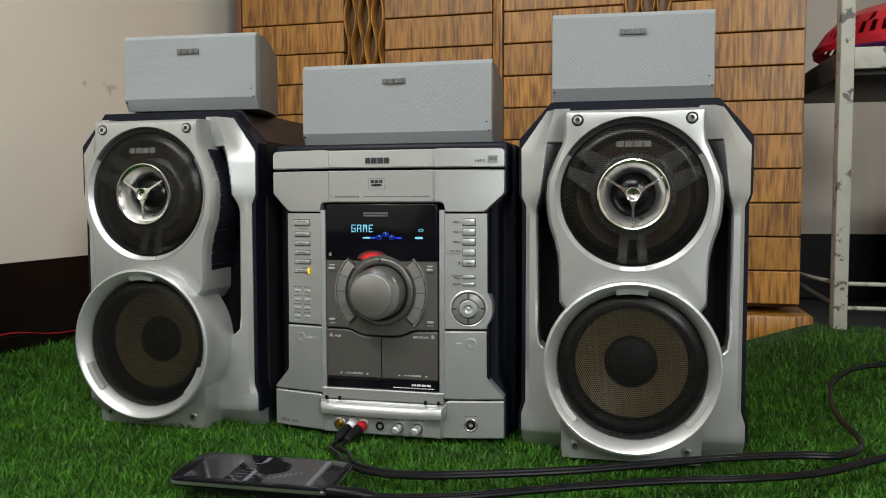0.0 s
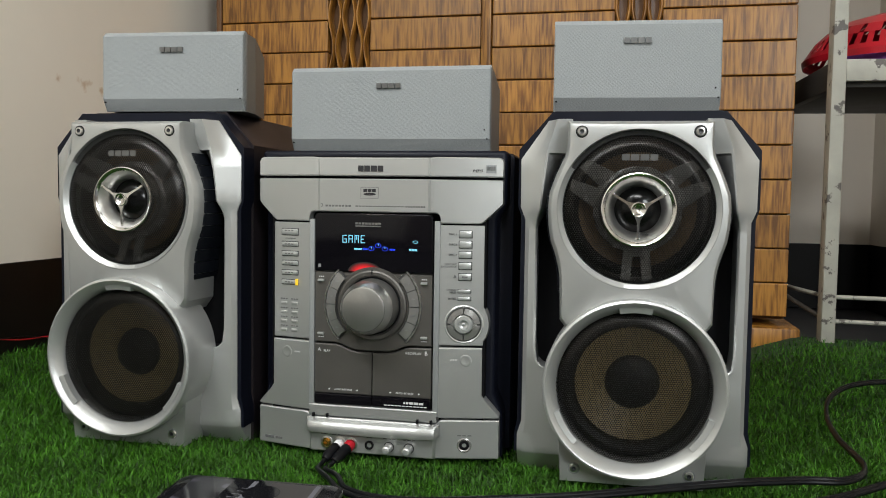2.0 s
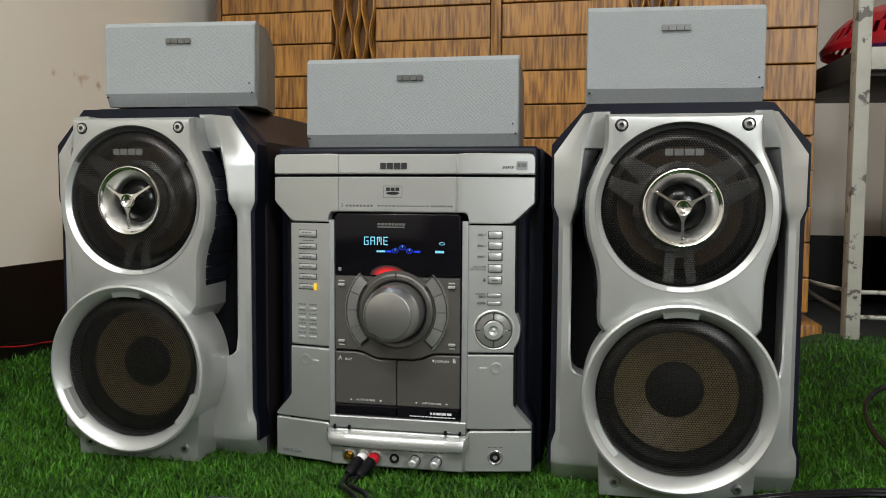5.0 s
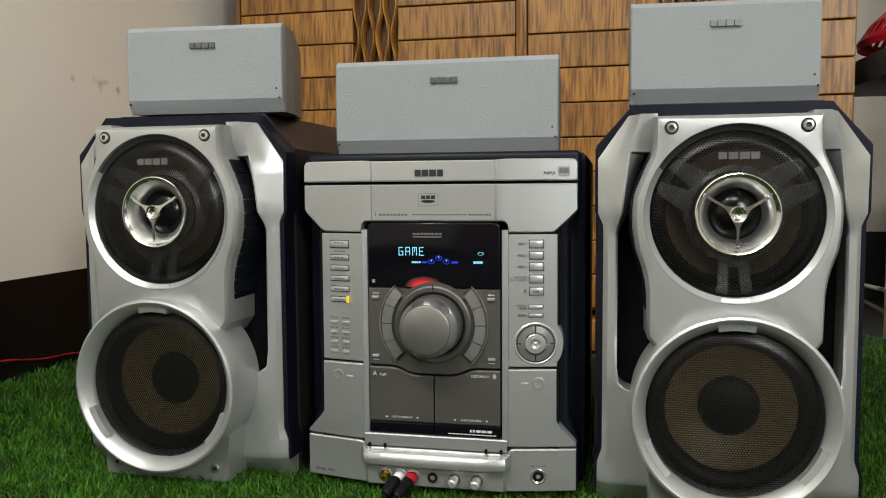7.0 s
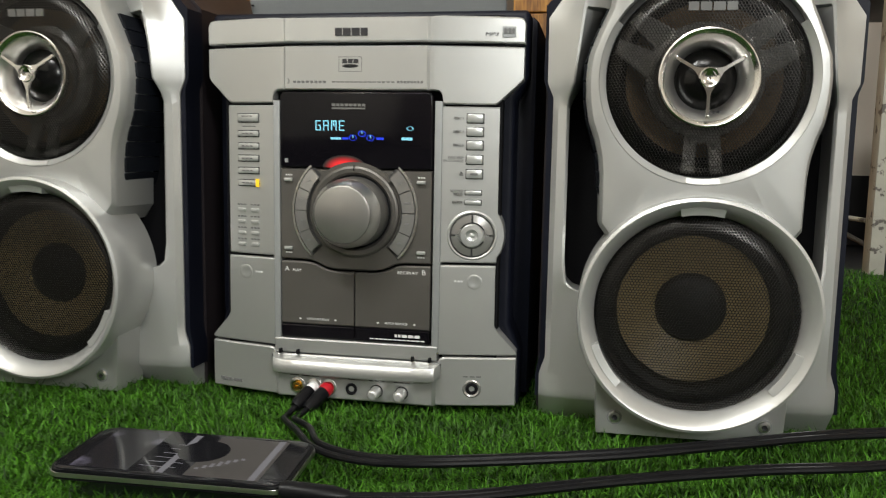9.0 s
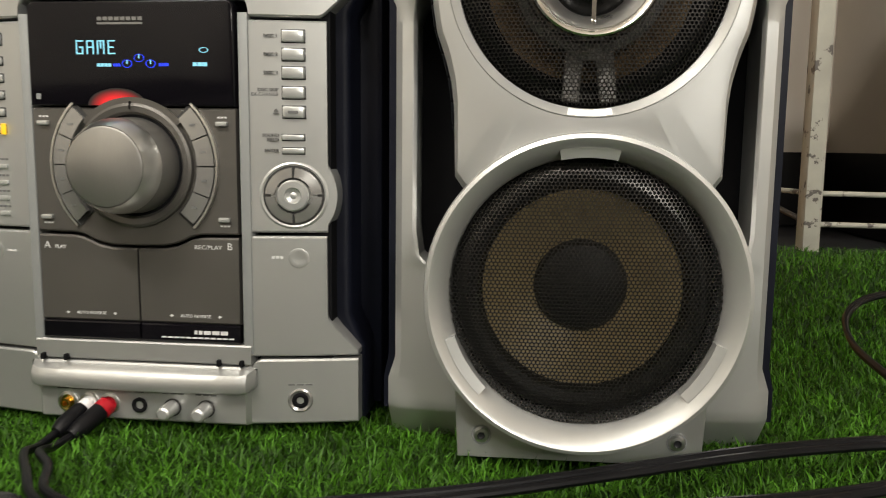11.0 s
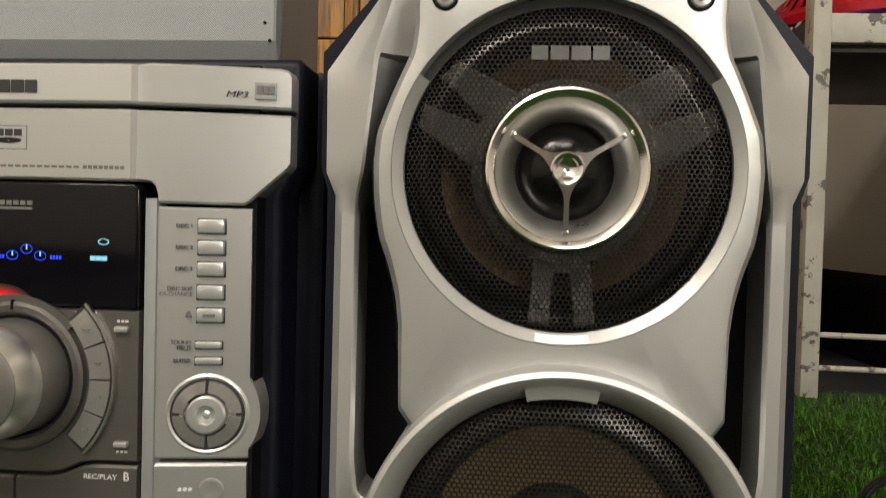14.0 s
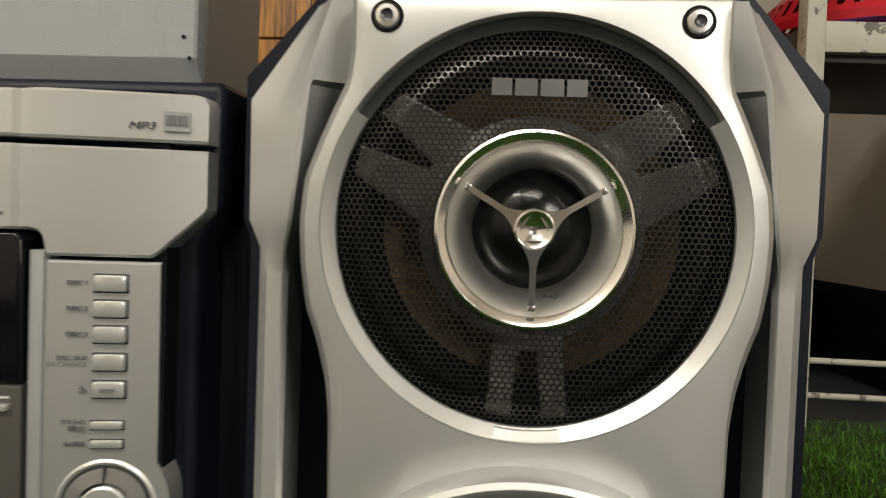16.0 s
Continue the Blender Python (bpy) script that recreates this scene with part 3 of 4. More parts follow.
def colander():
    c = thing("colander", pose(0.580, 1.745, 0.574), "red plastic colander with slots turned upside down", "colander")
    seg = 96
    verts, faces = [], []
    prof = [(0.17, 0.0), (0.172, 0.012), (0.165, 0.022), (0.15, 0.045), (0.13, 0.064), (0.1, 0.082), (0.06, 0.094), (0.02, 0.098)]
    for r, z in prof:
        for i in range(seg):
            a = 2 * math.pi * i / seg
            verts.append((r * math.cos(a), r * math.sin(a), z))
    for k in range(len(prof) - 1):
        for i in range(seg):
            if (k == 2 and i % 2) or (k in (3, 5) and i % 4 == 0):
                continue
            j = (i + 1) % seg
            faces.append((k * seg + i, k * seg + j, (k + 1) * seg + j, (k + 1) * seg + i))
    ob = mesh_part("basket", verts, faces, REDP, c, scale=1)
    md = ob.modifiers.new("thick", "SOLIDIFY")
    md.thickness = 0.002
    b = thing("bowl", pose(0.590, 1.725, 0.5505), "purple plastic bowl upside down under the colander", "bowl")
    prof = [(0.145, 0.0), (0.145, 0.006), (0.138, 0.02), (0.12, 0.036), (0.08, 0.046), (0.0, 0.05)]
    bm = turned(prof, seg=48)
    bmesh.ops.rotate(bm, verts=bm.verts, matrix=Matrix.Rotation(radians(90), 3, "X"))
    part("bowl_shell", bm, PURPLE, b, scale=1)


colander()

# ---------- large speakers ----------


def stepped(*pts):
    """A function by straight pieces through the points."""
    def f(v):
        for (a, p), (b, q) in zip(pts, pts[1:]):
            if v <= b:
                return p + (q - p) * max(0.0, v - a) / (b - a)
        return pts[-1][1]
    return f


def half_width(z):
    """Half the width of the upper front plate at height z."""
    pts = ((195, 74.5), (215, 75), (228, 76.5), (242, 80), (256, 85), (272, 87.5), (288, 88.3), (304, 87), (318, 82), (330, 77), (342, 71.5), (355, 70), (375, 70))
    for (a, p), (b, q) in zip(pts, pts[1:]):
        if a <= z <= b:
            return p + (q - p) * (z - a) / (b - a)
    return 70


# the wing's section at each height: inner edge, ridge, start of the outer bevel, outer edge
wing_inner = stepped((5, 66), (50, 66), (70, 76), (100, 80), (117, 82), (121, 93), (126, 98), (142, 100), (268, 100), (276, 97), (288, 90), (312, 85), (336, 78), (343, 76), (345, 66), (379, 66))
wing_ridge = stepped((5, 67.5), (50, 67.5), (70, 77.5), (100, 81.5), (117, 83.5), (121, 94.5), (126, 99.5), (142, 101.5), (268, 101.5), (276, 100.5), (288, 97), (314, 94.5), (346, 91), (379, 80))
ridge_depth = stepped((5, 36), (119, 38), (268, 38), (276, 35), (288, 28), (314, 28), (346, 26), (379, 25))
inner_depth = stepped((5, 37), (268, 39.5), (278, 42), (290, 46), (312, 49), (343, 44), (345, 40), (358, 31), (379, 24))
wing_bevel = stepped((5, 111), (46, 111), (60, 109), (276, 109), (288, 110.5), (329, 111), (379, 87.5))
wing_outer = stepped((5, 118), (46, 118), (60, 113.5), (276, 113.5), (288, 118.5), (339, 119), (379, 91))
wing_rows = (5, 14, 26, 29, 35, 46, 50, 60, 70, 85, 100, 110, 117, 119, 121, 126, 132, 142, 165, 190, 215, 240, 265, 268, 276, 282, 288, 300, 314, 325, 329, 336, 339, 341, 343, 345, 348, 352, 358, 364, 371, 379)


def speaker(m, label):
    s = thing("speaker", m, label, "speaker", "pair of large speakers")
    cab = [(-120.5, 2), (120.5, 2), (120.5, 353), (86, 392), (-86, 392), (-120.5, 353)]
    part("cabinet", prism(cab, 72, 300, 0.0), CABINET, s, "dark brown-black vinyl cabinet")
    for side in (1, -1):
        rim = [(121, 26), (121, 46), (118, 61), (118, 279), (121.5, 290), (121.5, 349), (87, 388.5), (0, 388.5), (0, 372), (80, 372), (110, 340), (110, 300), (107, 288), (107, 58), (110, 44), (110, 26)]
        o = [(side * x, z) for x, z in rim]
        part("front_rim", prism(o if side > 0 else o[::-1], 46, 71.8, 0.0), DARK, s, "dark blue front rim")
        # the wing: a surface that sinks towards the raised middle, with a bevelled outer edge
        bm = bmesh.new()
        grid = []
        for z in wing_rows:
            tuck = 0.85 * max(0.0, 28 - z)
            xi, xr, xb, xo = wing_inner(z), wing_ridge(z), wing_bevel(z), wing_outer(z)
            yr, yb = ridge_depth(z) + tuck, 39.5 + tuck
            line = [(xi + 0.3, 69.0), (xi, inner_depth(z) + tuck + 1), (xi + (xr - xi) * 0.9, yr + 0.6), (xr + 0.8, yr + 0.2)]
            line += [(xr + (xb - xr) * k, yr + (yb - yr) * k) for k in (0.35, 0.7)]
            line += [(xb, yb), (xo, yb + 5.0), (xo + 0.2, 71.0)]
            grid.append([bm.verts.new((side * x, y, z)) for x, y in line])
        for p, q in zip(grid, grid[1:]):
            for k in range(len(p) - 1):
                bm.faces.new((p[k], p[k + 1], q[k + 1], q[k]))
        bm.faces.new(grid[0])
        bm.faces.new(grid[-1][::-1])
        part("wing", bm, SILVER2, s, "bevelled silver front wing")
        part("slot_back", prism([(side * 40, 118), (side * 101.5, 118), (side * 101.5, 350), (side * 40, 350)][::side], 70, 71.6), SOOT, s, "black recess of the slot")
        for i in range(11):
            z = 192 + 13.6 * i
            lo, hi = half_width(z), half_width(z + 12.8)
            o = [(side * (lo - 3), z), (side * (lo + 2.2), z), (side * (hi + 2.2), z + 12.8), (side * (hi - 3), z + 12.8)]
            part("slot_rib", prism(o if side > 0 else o[::-1], 17, 69, 1.6, 2), RIB, s, "dark ribbed lining of the slot")
    zs = [195 + 5 * i for i in range(37)]
    sides = [(half_width(z), z) for z in zs]
    low = [(82 * math.sin(radians(a)), 112.5 + 82 * math.cos(radians(a))) for a in range(-52, 53, 4)]
    outline = low + [(74, 176)] + sides + [(-x, z) for x, z in sides[::-1]] + [(-74, 176)]
    part("upper_plate", plate_with_hole(outline, 0, 288, 77.6, 0, 62, 144, 8.5, 9), SILVER, s)
    foot = [(83 * math.cos(radians(a)), 112.5 + 83 * math.sin(radians(a))) for a in range(332, 207, -4)]
    part("foot", prism([(70, 12), (-70, 12), *foot[::-1]], 3, 44, 1.0, 2), SILVER, s)
    ring = [(87.3, 44), (88.4, 4), (89.0, -14), (88.2, -17.5), (86.0, -18.6), (83.8, -17.4), (79.0, -10.5), (76.4, -7), (75.4, -4), (75.2, 20), (83, 20)]
    part("woofer_ring", turned(ring, 0, 112.5, 128), SILVER2, s, "flared silver ring round the woofer")
    # upper driver
    # Shade on the wall of the plate hole, given as a dark ring.
    part("upper_ring", turned([(77.5, 12), (77.2, 3), (75, 4.5), (73.2, 5), (72.8, 14)], 0, 288, 112), STRUT, s, "dark ring in place of shade inside the plate hole")
    dome_u = lambda r: -4.0 + 1.5 * (r / 62.0) ** 2 if r < 62 else -2.5 + 7.5 * ((r - 62) / 11.5) ** 1.6
    v, f = hex_mesh(35.4, 73.6, 2.35, 1.76, dome_u, 0, 288)
    mesh_part("upper_grille", v, f, MESH, s, "perforated dark metal grille")
    part("ring_lip", arc_piece(73.6, 78.4, -0.5, 6, 148, 392, 0, 288, 60, y_in=3.4), SILVER2, s, "silver lip round the lower side of the grille")
    part("grille_clip", arc_piece(74.2, 77.8, -0.75, 4, 261, 279, 0, 288, y_in=0.9), SILVER2, s)
    part("upper_surround", turned([(73, 26), (68, 16), (63, 16), (58, 25)], 0, 288, 72), SOOT, s, "black rubber surround")
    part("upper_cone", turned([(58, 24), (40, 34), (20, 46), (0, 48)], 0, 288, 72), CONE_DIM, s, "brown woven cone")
    for a in (30, 150, 270):
        fork = [(40, 31), (54, 21), (70, 14.5), (71, 5.5), (56, 3.6), (45, 1.5), (45, -1.5), (56, -3.6), (71, -5.5), (70, -14.5), (54, -21), (40, -31)]
        if a == 270:
            fork = [(40, 19), (54, 15), (71, 12.5), (71, 4.5), (56, 4.5), (47, 4), (47, -4), (56, -4.5), (71, -4.5), (71, -12.5), (54, -15), (40, -19)]
        o = [(r * math.cos(radians(a + d)), 288 + r * math.sin(radians(a + d))) for r, d in fork]
        bm = prism(o, 9, 14, 1.2, 2)
        for q in bm.verts:
            q.co.y += 7.0 * (58 - math.hypot(q.co.x, q.co.z - 288)) / 20
        part("strut", bm, SPIDER, s, "grey plastic forked strut behind the grille", smooth=False)
    part("spider_ring", turned([(44, 22), (43, 15), (38, 12), (36, 14)], 0, 288, 64), SPIDER, s)
    part("tweeter_horn", turned([(31.6, -2.6), (30.2, -1.2), (28.2, 1.2), (26.0, 4.4), (24.0, 8.2), (22.9, 12), (22.2, 18)], 0, 288, 96), HORN, s, "satin silver tweeter horn")
    part("tweeter_rim", turned([(36.5, 12), (36.9, 1), (36.7, -3.0), (35.9, -4.6), (34.9, -5.0), (33.6, -4.4), (31.6, -2.4)], 0, 288, 96), RIMCHROME, s, "bright chrome tweeter rim")
    part("tweeter_dome", turned([(23.2, 14), (21.4, 13.6), (19.0, 11), (12.5, 7.5), (6, 6), (0, 5.5)], 0, 288, 64), DOME, s, "glossy black tweeter dome")
    star = [turned([(0, -4.6), (2.0, -5.0), (4.6, -6.6), (6.0, -7.9), (6.6, -8.1), (7.3, -7.4), (7.8, -5), (7.0, -2), (0, 0)], 0, 288, 40)]
    for a in (31, 149, 270):
        c, sn = math.cos(radians(a)), math.sin(radians(a))
        b = slab(4, 28.9, -1, 1, -1.1, 1.1)
        bmesh.ops.subdivide_edges(b, edges=[e for e in b.edges if abs(e.verts[0].co.x - e.verts[1].co.x) > 5], cuts=7)
        for q in b.verts:
            x, t, h = q.co.x, q.co.y, q.co.z
            k = 1.15 + 5.0 * max(0.0, 1 - (x - 4) / 10.5) ** 2
            q.co = Vector((x * c - t * k * sn, -6.2 + h + 0.07 * x, 288 + x * sn + t * k * c))
        star.append(b)
        tip = slab(27.2, 29.3, -1.3, 1.3, -1.4, 1.4, 0.3)
        for q in tip.verts:
            x, t, h = q.co.x, q.co.y, q.co.z
            q.co = Vector((x * c - t * sn, -4.1 + h, 288 + x * sn + t * c))
        star.append(tip)
    part("phase_star", merge(*star), RIMCHROME, s, "three-armed chrome guard")
    # woofer
    dome_l = lambda r: -11.0 + 2.0 * (r / 63.0) ** 2 if r < 63 else -9.0 + 5.0 * ((r - 63) / 12.5) ** 1.6
    v, f = hex_mesh(0, 75.6, 2.35, 1.76, dome_l, 0, 112.5)
    mesh_part("woofer_grille", v, f, MESH, s, "perforated dark metal grille")
    part("woofer_surround", turned([(75, 18), (72, 9), (66, 6), (60.5, 9), (57.5, 16)], 0, 112.5, 72), RUBBER, s, "black rubber surround")
    part("woofer_cone", turned([(57.5, 15), (42, 20), (25, 26)], 0, 112.5, 72), CONE, s, "golden woven cone")
    part("dust_cap", turned([(27.5, 25), (24.5, 19.5), (16.5, 15.5), (0, 14)], 0, 112.5, 48), RUBBER, s, "black domed dust cap")
    part("woofer_back", turned([(75, 23), (20, 40), (0, 40)], 0, 112.5, 48), SOOT, s)
    for a, w, mat in ((90, 11.5, SILVER2), (212, 13, SILVER2), (328, 13, SILVER2)):
        part("grille_tab", arc_piece(75.4, 81.0, -14.2, -2, a - w, a + w, 0, 112.5, y_in=-12.6), mat, s, "grille tab on the ring")
    for x, z in ((-56, 364), (56, 364), (-56, 26), (56, 26)):
        y = 0 if z > 100 else 3
        sc = part("screw", turned([(4.9, y + 1), (4.9, y - 0.6), (4.0, y - 2.2), (2.4, y - 2.4), (2.2, y - 0.6), (0, y - 0.6)], x, z, 24), CHROME, s, "hex socket screw")
        part("hex_socket", turned([(2.3, y - 2.3), (2.2, y - 1.9), (0, y - 1.0)], x, z, 6), LOGO_DARK, sc)
        part("washer", turned([(6.0, y + 1), (6.0, y - 0.4), (5.0, y - 0.5)], x, z, 24), SOOT if z > 100 else BEZEL, sc)
    bars("maker_mark", -17, 17, dome_u(52) - 0.2, 338.8, 6.2, (1.0, 1.1, 1.15, 1.0), LOGO_DIM, s, 0.16, 1.0, "raised grey maker's mark")
    return s


speaker(pose(0.0262, 0.8296, 0, 0, 0, -1.0), "silver two-way speaker standing on the turf beside the rack")
speaker(pose(-0.5310, 0.848, 0.0025, 0, 0, -3.0), "silver two-way speaker standing on the turf near the wall")

# ---------- small satellite speakers ----------


def satellite(m, w, h, d, label, taper=0.82):
    s = thing("satellite_speaker", m, label, "speaker", "three small satellite speakers")
    a = w / 2
    part("grille_frame", merge(slab(-a, a, 9, 16, 0, h, 1.5)), BEZEL, s)
    bm = bmesh.new()
    rows = []
    zs = [0, 14, h - 5, h]
    ys = [8, 0, 1, 6]
    for x in (-a, -a + 1.2, a - 1.2, a):
        e = 1.2 if abs(x) == a else 0
        rows.append([bm.verts.new((x, y + e, z)) for z, y in zip(zs, ys)] + [bm.verts.new((x, 12, h)), bm.verts.new((x, 12, 0))])
    for p, q in zip(rows, rows[1:]):
        for k in range(6):
            bm.faces.new((p[k], p[(k + 1) % 6], q[(k + 1) % 6], q[k]))
    bm.faces.new(rows[0])
    bm.faces.new(rows[-1][::-1])
    part("grille_cloth", bm, CLOTH, s, "blue-grey woven grille with folded edges", smooth=False)
    bm = bmesh.new()
    f = [bm.verts.new(c) for c in ((-a + 1, 16, 0.5), (a - 1, 16, 0.5), (a - 1, 16, h - 1), (-a + 1, 16, h - 1))]
    mi = [bm.verts.new(c) for c in ((-a + 2, 45, 0.5), (a - 2, 45, 0.5), (a - 2, 45, h - 1), (-a + 2, 45, h - 1))]
    b = [bm.verts.new(c) for c in ((-a * taper, d, 1), (a * taper, d, 1), (a * taper, d, h * 0.86), (-a * taper, d, h * 0.86))]
    for p, q in ((f, mi), (mi, b)):
        for k in range(4):
            bm.faces.new((p[k], p[(k + 1) % 4], q[(k + 1) % 4], q[k]))
    bm.faces.new(f[::-1])
    bm.faces.new(b)
    part("shell", bm, SHELL, s, "taupe plastic rear shell", smooth=False)
    bars("maker_mark", -14, 14, -0.2, h * 0.77, 5.6, (1.0, 1.1, 1.15, 1.0), LOGO_DIM, s, 0.16, 1.6, "raised silver maker's mark")
    for x, z in ((a - 3, 14), (-a + 3, 10), (a - 6, 24)):
        part("pin", turned([(1.0, 1.5), (0.9, -0.6), (0, -0.7)], x, z, 10), SOOT, s, "dark grille pin")
    return s


satellite(pose(0.0260, 0.905, 0.3925, 0, 0, 2.0), 174, 96, 105, "grey satellite speaker on top of a large speaker")
satellite(pose(-0.5045, 0.905, 0.395, 0, 0, 1.5), 174, 92, 110, "grey satellite speaker on top of a large speaker near the wall")
satellite(pose(-0.247, 0.918, 0.3495, 0, 0, -1.5), 233, 96, 110, "wide grey centre speaker on top of the stereo", 0.97)

# ---------- stereo main unit ----------


def front_y(x):
    """How far the curved silver front lies behind the middle block."""
    a = max(0.0, abs(x) - 66)
    return 3.0 + 0.15 * a + 0.0008 * a * a


def span(x0, x1, step=4.0, extra=()):
    n = max(1, int(abs(x1 - x0) / step))
    return sorted({round(x0 + (x1 - x0) * i / n, 3) for i in range(n + 1)} | {e for e in extra if min(x0, x1) < e < max(x0, x1)})


def table(*pts):
    """A function of |x| by straight pieces."""
    def f(x):
        a = abs(x)
        if a <= pts[0][0]:
            return pts[0][1]
        for (p, u), (q, v) in zip(pts, pts[1:]):
            if a <= q:
                return u + (v - u) * (a - p) / (q - p)
        return pts[-1][1]
    return f


def stereo():
    u = thing("stereo_unit", pose(-0.2503, 0.8664, 0, 0, 0, -2.0), "silver mini stereo with lit display standing on the turf", "stereo")
    flat = lambda v: (lambda x: v)
    # dark body with its side flanks
    body = [(-140, 12), (140, 12), (140, 62), (131, 84), (131, 276), (141, 294), (141, 346), (138, 349), (-138, 349), (-141, 346), (-141, 294), (-131, 276), (-131, 84), (-140, 62)]
    part("body", prism(body, 30, 330, 5, 3), DARK, u, "dark blue plastic casing")
    rear = [(-150, 13), (146, 13), (146, 344), (142, 348), (-146, 348), (-150, 344)]
    part("rear_casing", prism(rear, 62, 329, 3, 2), DARK, u, "wider dark rear casing")
    core = [(-122, 14), (122, 14), (122, 342), (-122, 342)]
    part("inner_frame", prism(core, 16, 32), SOOT, u, "black inner frame")
    for x, y, z in ((-110, 60, 6), (110, 60, 6), (-110, 300, 6), (110, 300, 6)):
        b = turned([(12, -6), (12, 6), (0, 6)], 0, 0, 24)
        bmesh.ops.rotate(b, verts=b.verts, matrix=Matrix.Rotation(radians(-90), 3, "X"))
        bmesh.ops.translate(b, verts=b.verts, vec=(x, y, z))
        part("rubber_foot", b, RUBBER, u)
    # lid and fascia; the middle block stands a little proud
    step_y = lambda x: 0.0 if abs(x) <= 61 else (front_y(63) - 0.4) * min(1.0, (abs(x) - 61) / 2.2) if abs(x) < 63.2 else front_y(x) - 0.4
    ex = (-138.5, -137, -63.2, -61, 61, 63.2, 137, 138.5)
    lid_t = table((61, 339.5), (70, 340.5), (134, 340.5), (137, 339.5), (138.5, 337))
    lid = part("lid", strip(span(-138.5, 138.5, 3, ex), flat(319.6), lid_t, step_y, 32), SILVER2, u, "silver tray lid")
    ft = flat(316.6)
    fb = table((68, 280.5), (71, 279.8), (73, 277.5), (74, 274), (74.5, 269.8), (116, 269.8), (119, 271.5), (137, 288.6), (138.5, 291))
    part("upper_fascia", strip(span(-138.5, 138.5, 3, ex + (-119, -116, -74.5, -74, -73, -71, -68, 68, 71, 73, 74, 74.5, 116, 119)), fb, ft, step_y, 30), SILVER, u, "silver upper fascia")
    for s in (1, -1):
        # key panels and door-like lower panels
        edge = 119 if s < 0 else 120
        bulge = lambda x: 0.0 if abs(x) <= 120.2 else 23 * math.sqrt(max(0.02, 1 - ((abs(x) - 113) / 13.0) ** 2))
        zlo = lambda x: 138.2 if abs(x) <= 120.2 else 161.5 - bulge(x)
        zhi = lambda x: 268.0 if abs(x) <= 120.2 else 161.5 + bulge(x)
        xs = span(s * 74, s * edge, 3) if s < 0 else span(74, 120, 3) + [120.3, 121.5, 122.8, 124, 125, 125.6, 125.9]
        part("key_panel", strip(xs, zlo, zhi, lambda x: front_y(x) + 1.0, 30), SILVER, u)
        lt = table((73, 135.8), (119.5, 135.8), (119.8, 84), (124, 78), (138.5, 62))
        xs = span(s * 73, s * 138.5, 3, (s * 119.5, s * 119.8, s * 124))
        part("side_panel", strip(xs, flat(58.6), lt, lambda x: front_y(x) + 0.5, 30), SILVER, u)
        part("column_edge", prism([(s * 67.5, 60), (s * 74, 60), (s * 74, 272), (s * 67.5, 272)], 3.4, 28, 1.2, 2), BEZEL, u, "grey side wall of the centre column")
        x = s * 102.5
        part("push_dimple", turned([(6.6, front_y(x) + 1), (6.3, front_y(x) + 0.3), (5.4, front_y(x) + 0.05), (3.4, front_y(x) + 0.4), (0, front_y(x) + 0.48)], x, 122, 32), SILVER, u, "round push dimple")
        bars("small_print", *((-93, -86) if s < 0 else (86, 93)), front_y(90) + 0.3, 122.5, 1.5, (1, 1, 1), WHITE_PRINT, u, 0.4, 0.15)
    base_y = lambda x: (0.6 if abs(x) < 72 else front_y(x) + 0.2)
    part("base_panel", strip(span(-138.5, 138.5, 3, ex + (-72, 72)), flat(14), table((72, 52), (76, 56.5), (138.5, 56.5)), base_y, 30), SILVER, u, "silver base panel with sockets")
    part("tape_sill", strip(span(-72.5, 72.5, 5), flat(53), flat(66), flat(2.4), 28), SILVER, u)
    # tray lip
    bm = bmesh.new()
    cols = []
    for i in range(37):
        x = -76 + 152 * i / 36
        e = min(1.0, (76 - abs(x)) / 9.0)
        e = math.sqrt(max(0.0, 1 - (1 - e) ** 2))
        y = 2 - 10 * e
        zb = 36 + 3.0 * (1 - e) - 1.5 * math.cos(math.pi * x / 152)
        cols.append([bm.verts.new(c) for c in ((x, 8, zb), (x, y + 5, zb), (x, y + 1, zb + 1.5), (x, y, zb + 4.5), (x, y + 0.6, zb + 9), (x, y + 2.5, zb + 12.5), (x, y + 6.5 * e + 1, 50.6), (x, 6, 51.2))])
    for p, q in zip(cols, cols[1:]):
        for k in range(8):
            bm.faces.new((p[k], p[(k + 1) % 8], q[(k + 1) % 8], q[k]))
    bm.faces.new(cols[0])
    bm.faces.new(cols[-1][::-1])
    part("tray_lip", bm, SILVER, u, "rounded silver lip under the tape doors")
    for x in (-67, -51, 52, 67):
        part("stop_peg", slab(x - 1.2, x + 1.2, -1, 4, 52.5, 56.5, 0.4), SOOT, u)
    # display
    part("display_window", prism([(-66, 215.6), (66, 215.6), (66, 276), (63, 279), (-63, 279), (-66, 276)], 0.5, 24, 1.2, 3), GLASS, u, "glossy black display window")
    y = 0.3
    seg = {"G": "ab;cdef", }
    digits(u, "GAME", -34, 247.3, 4.9, 7.6, 2.0, y)
    for cx, cz in ((-1.5, 241.2), (6.2, 244.6), (13.6, 241.2)):
        part("display_ring", arc_ring(3.3, 2.8, y - 0.05, cx, cz, 0.75), BLUE, u, "glowing blue ring")
        part("display_tick", slab(cx - 0.35, cx + 0.35, y - 0.15, y + 0.2, cz - 0.2, cz + 2.2), CYAN, u)
    bars("display_word", -21, -12, y, 240.4, 1.9, (1, 1, 1, 1), CYAN, u, 0.2, 0.1)
    bars("display_word", -10.5, -6, y, 240.4, 1.7, (1, 1, 1), BLUE, u, 0.4, 0.1)
    bars("display_word", 19, 25, y, 240.6, 1.9, (1, 1, 1, 1), BLUE, u, 0.5, 0.1)
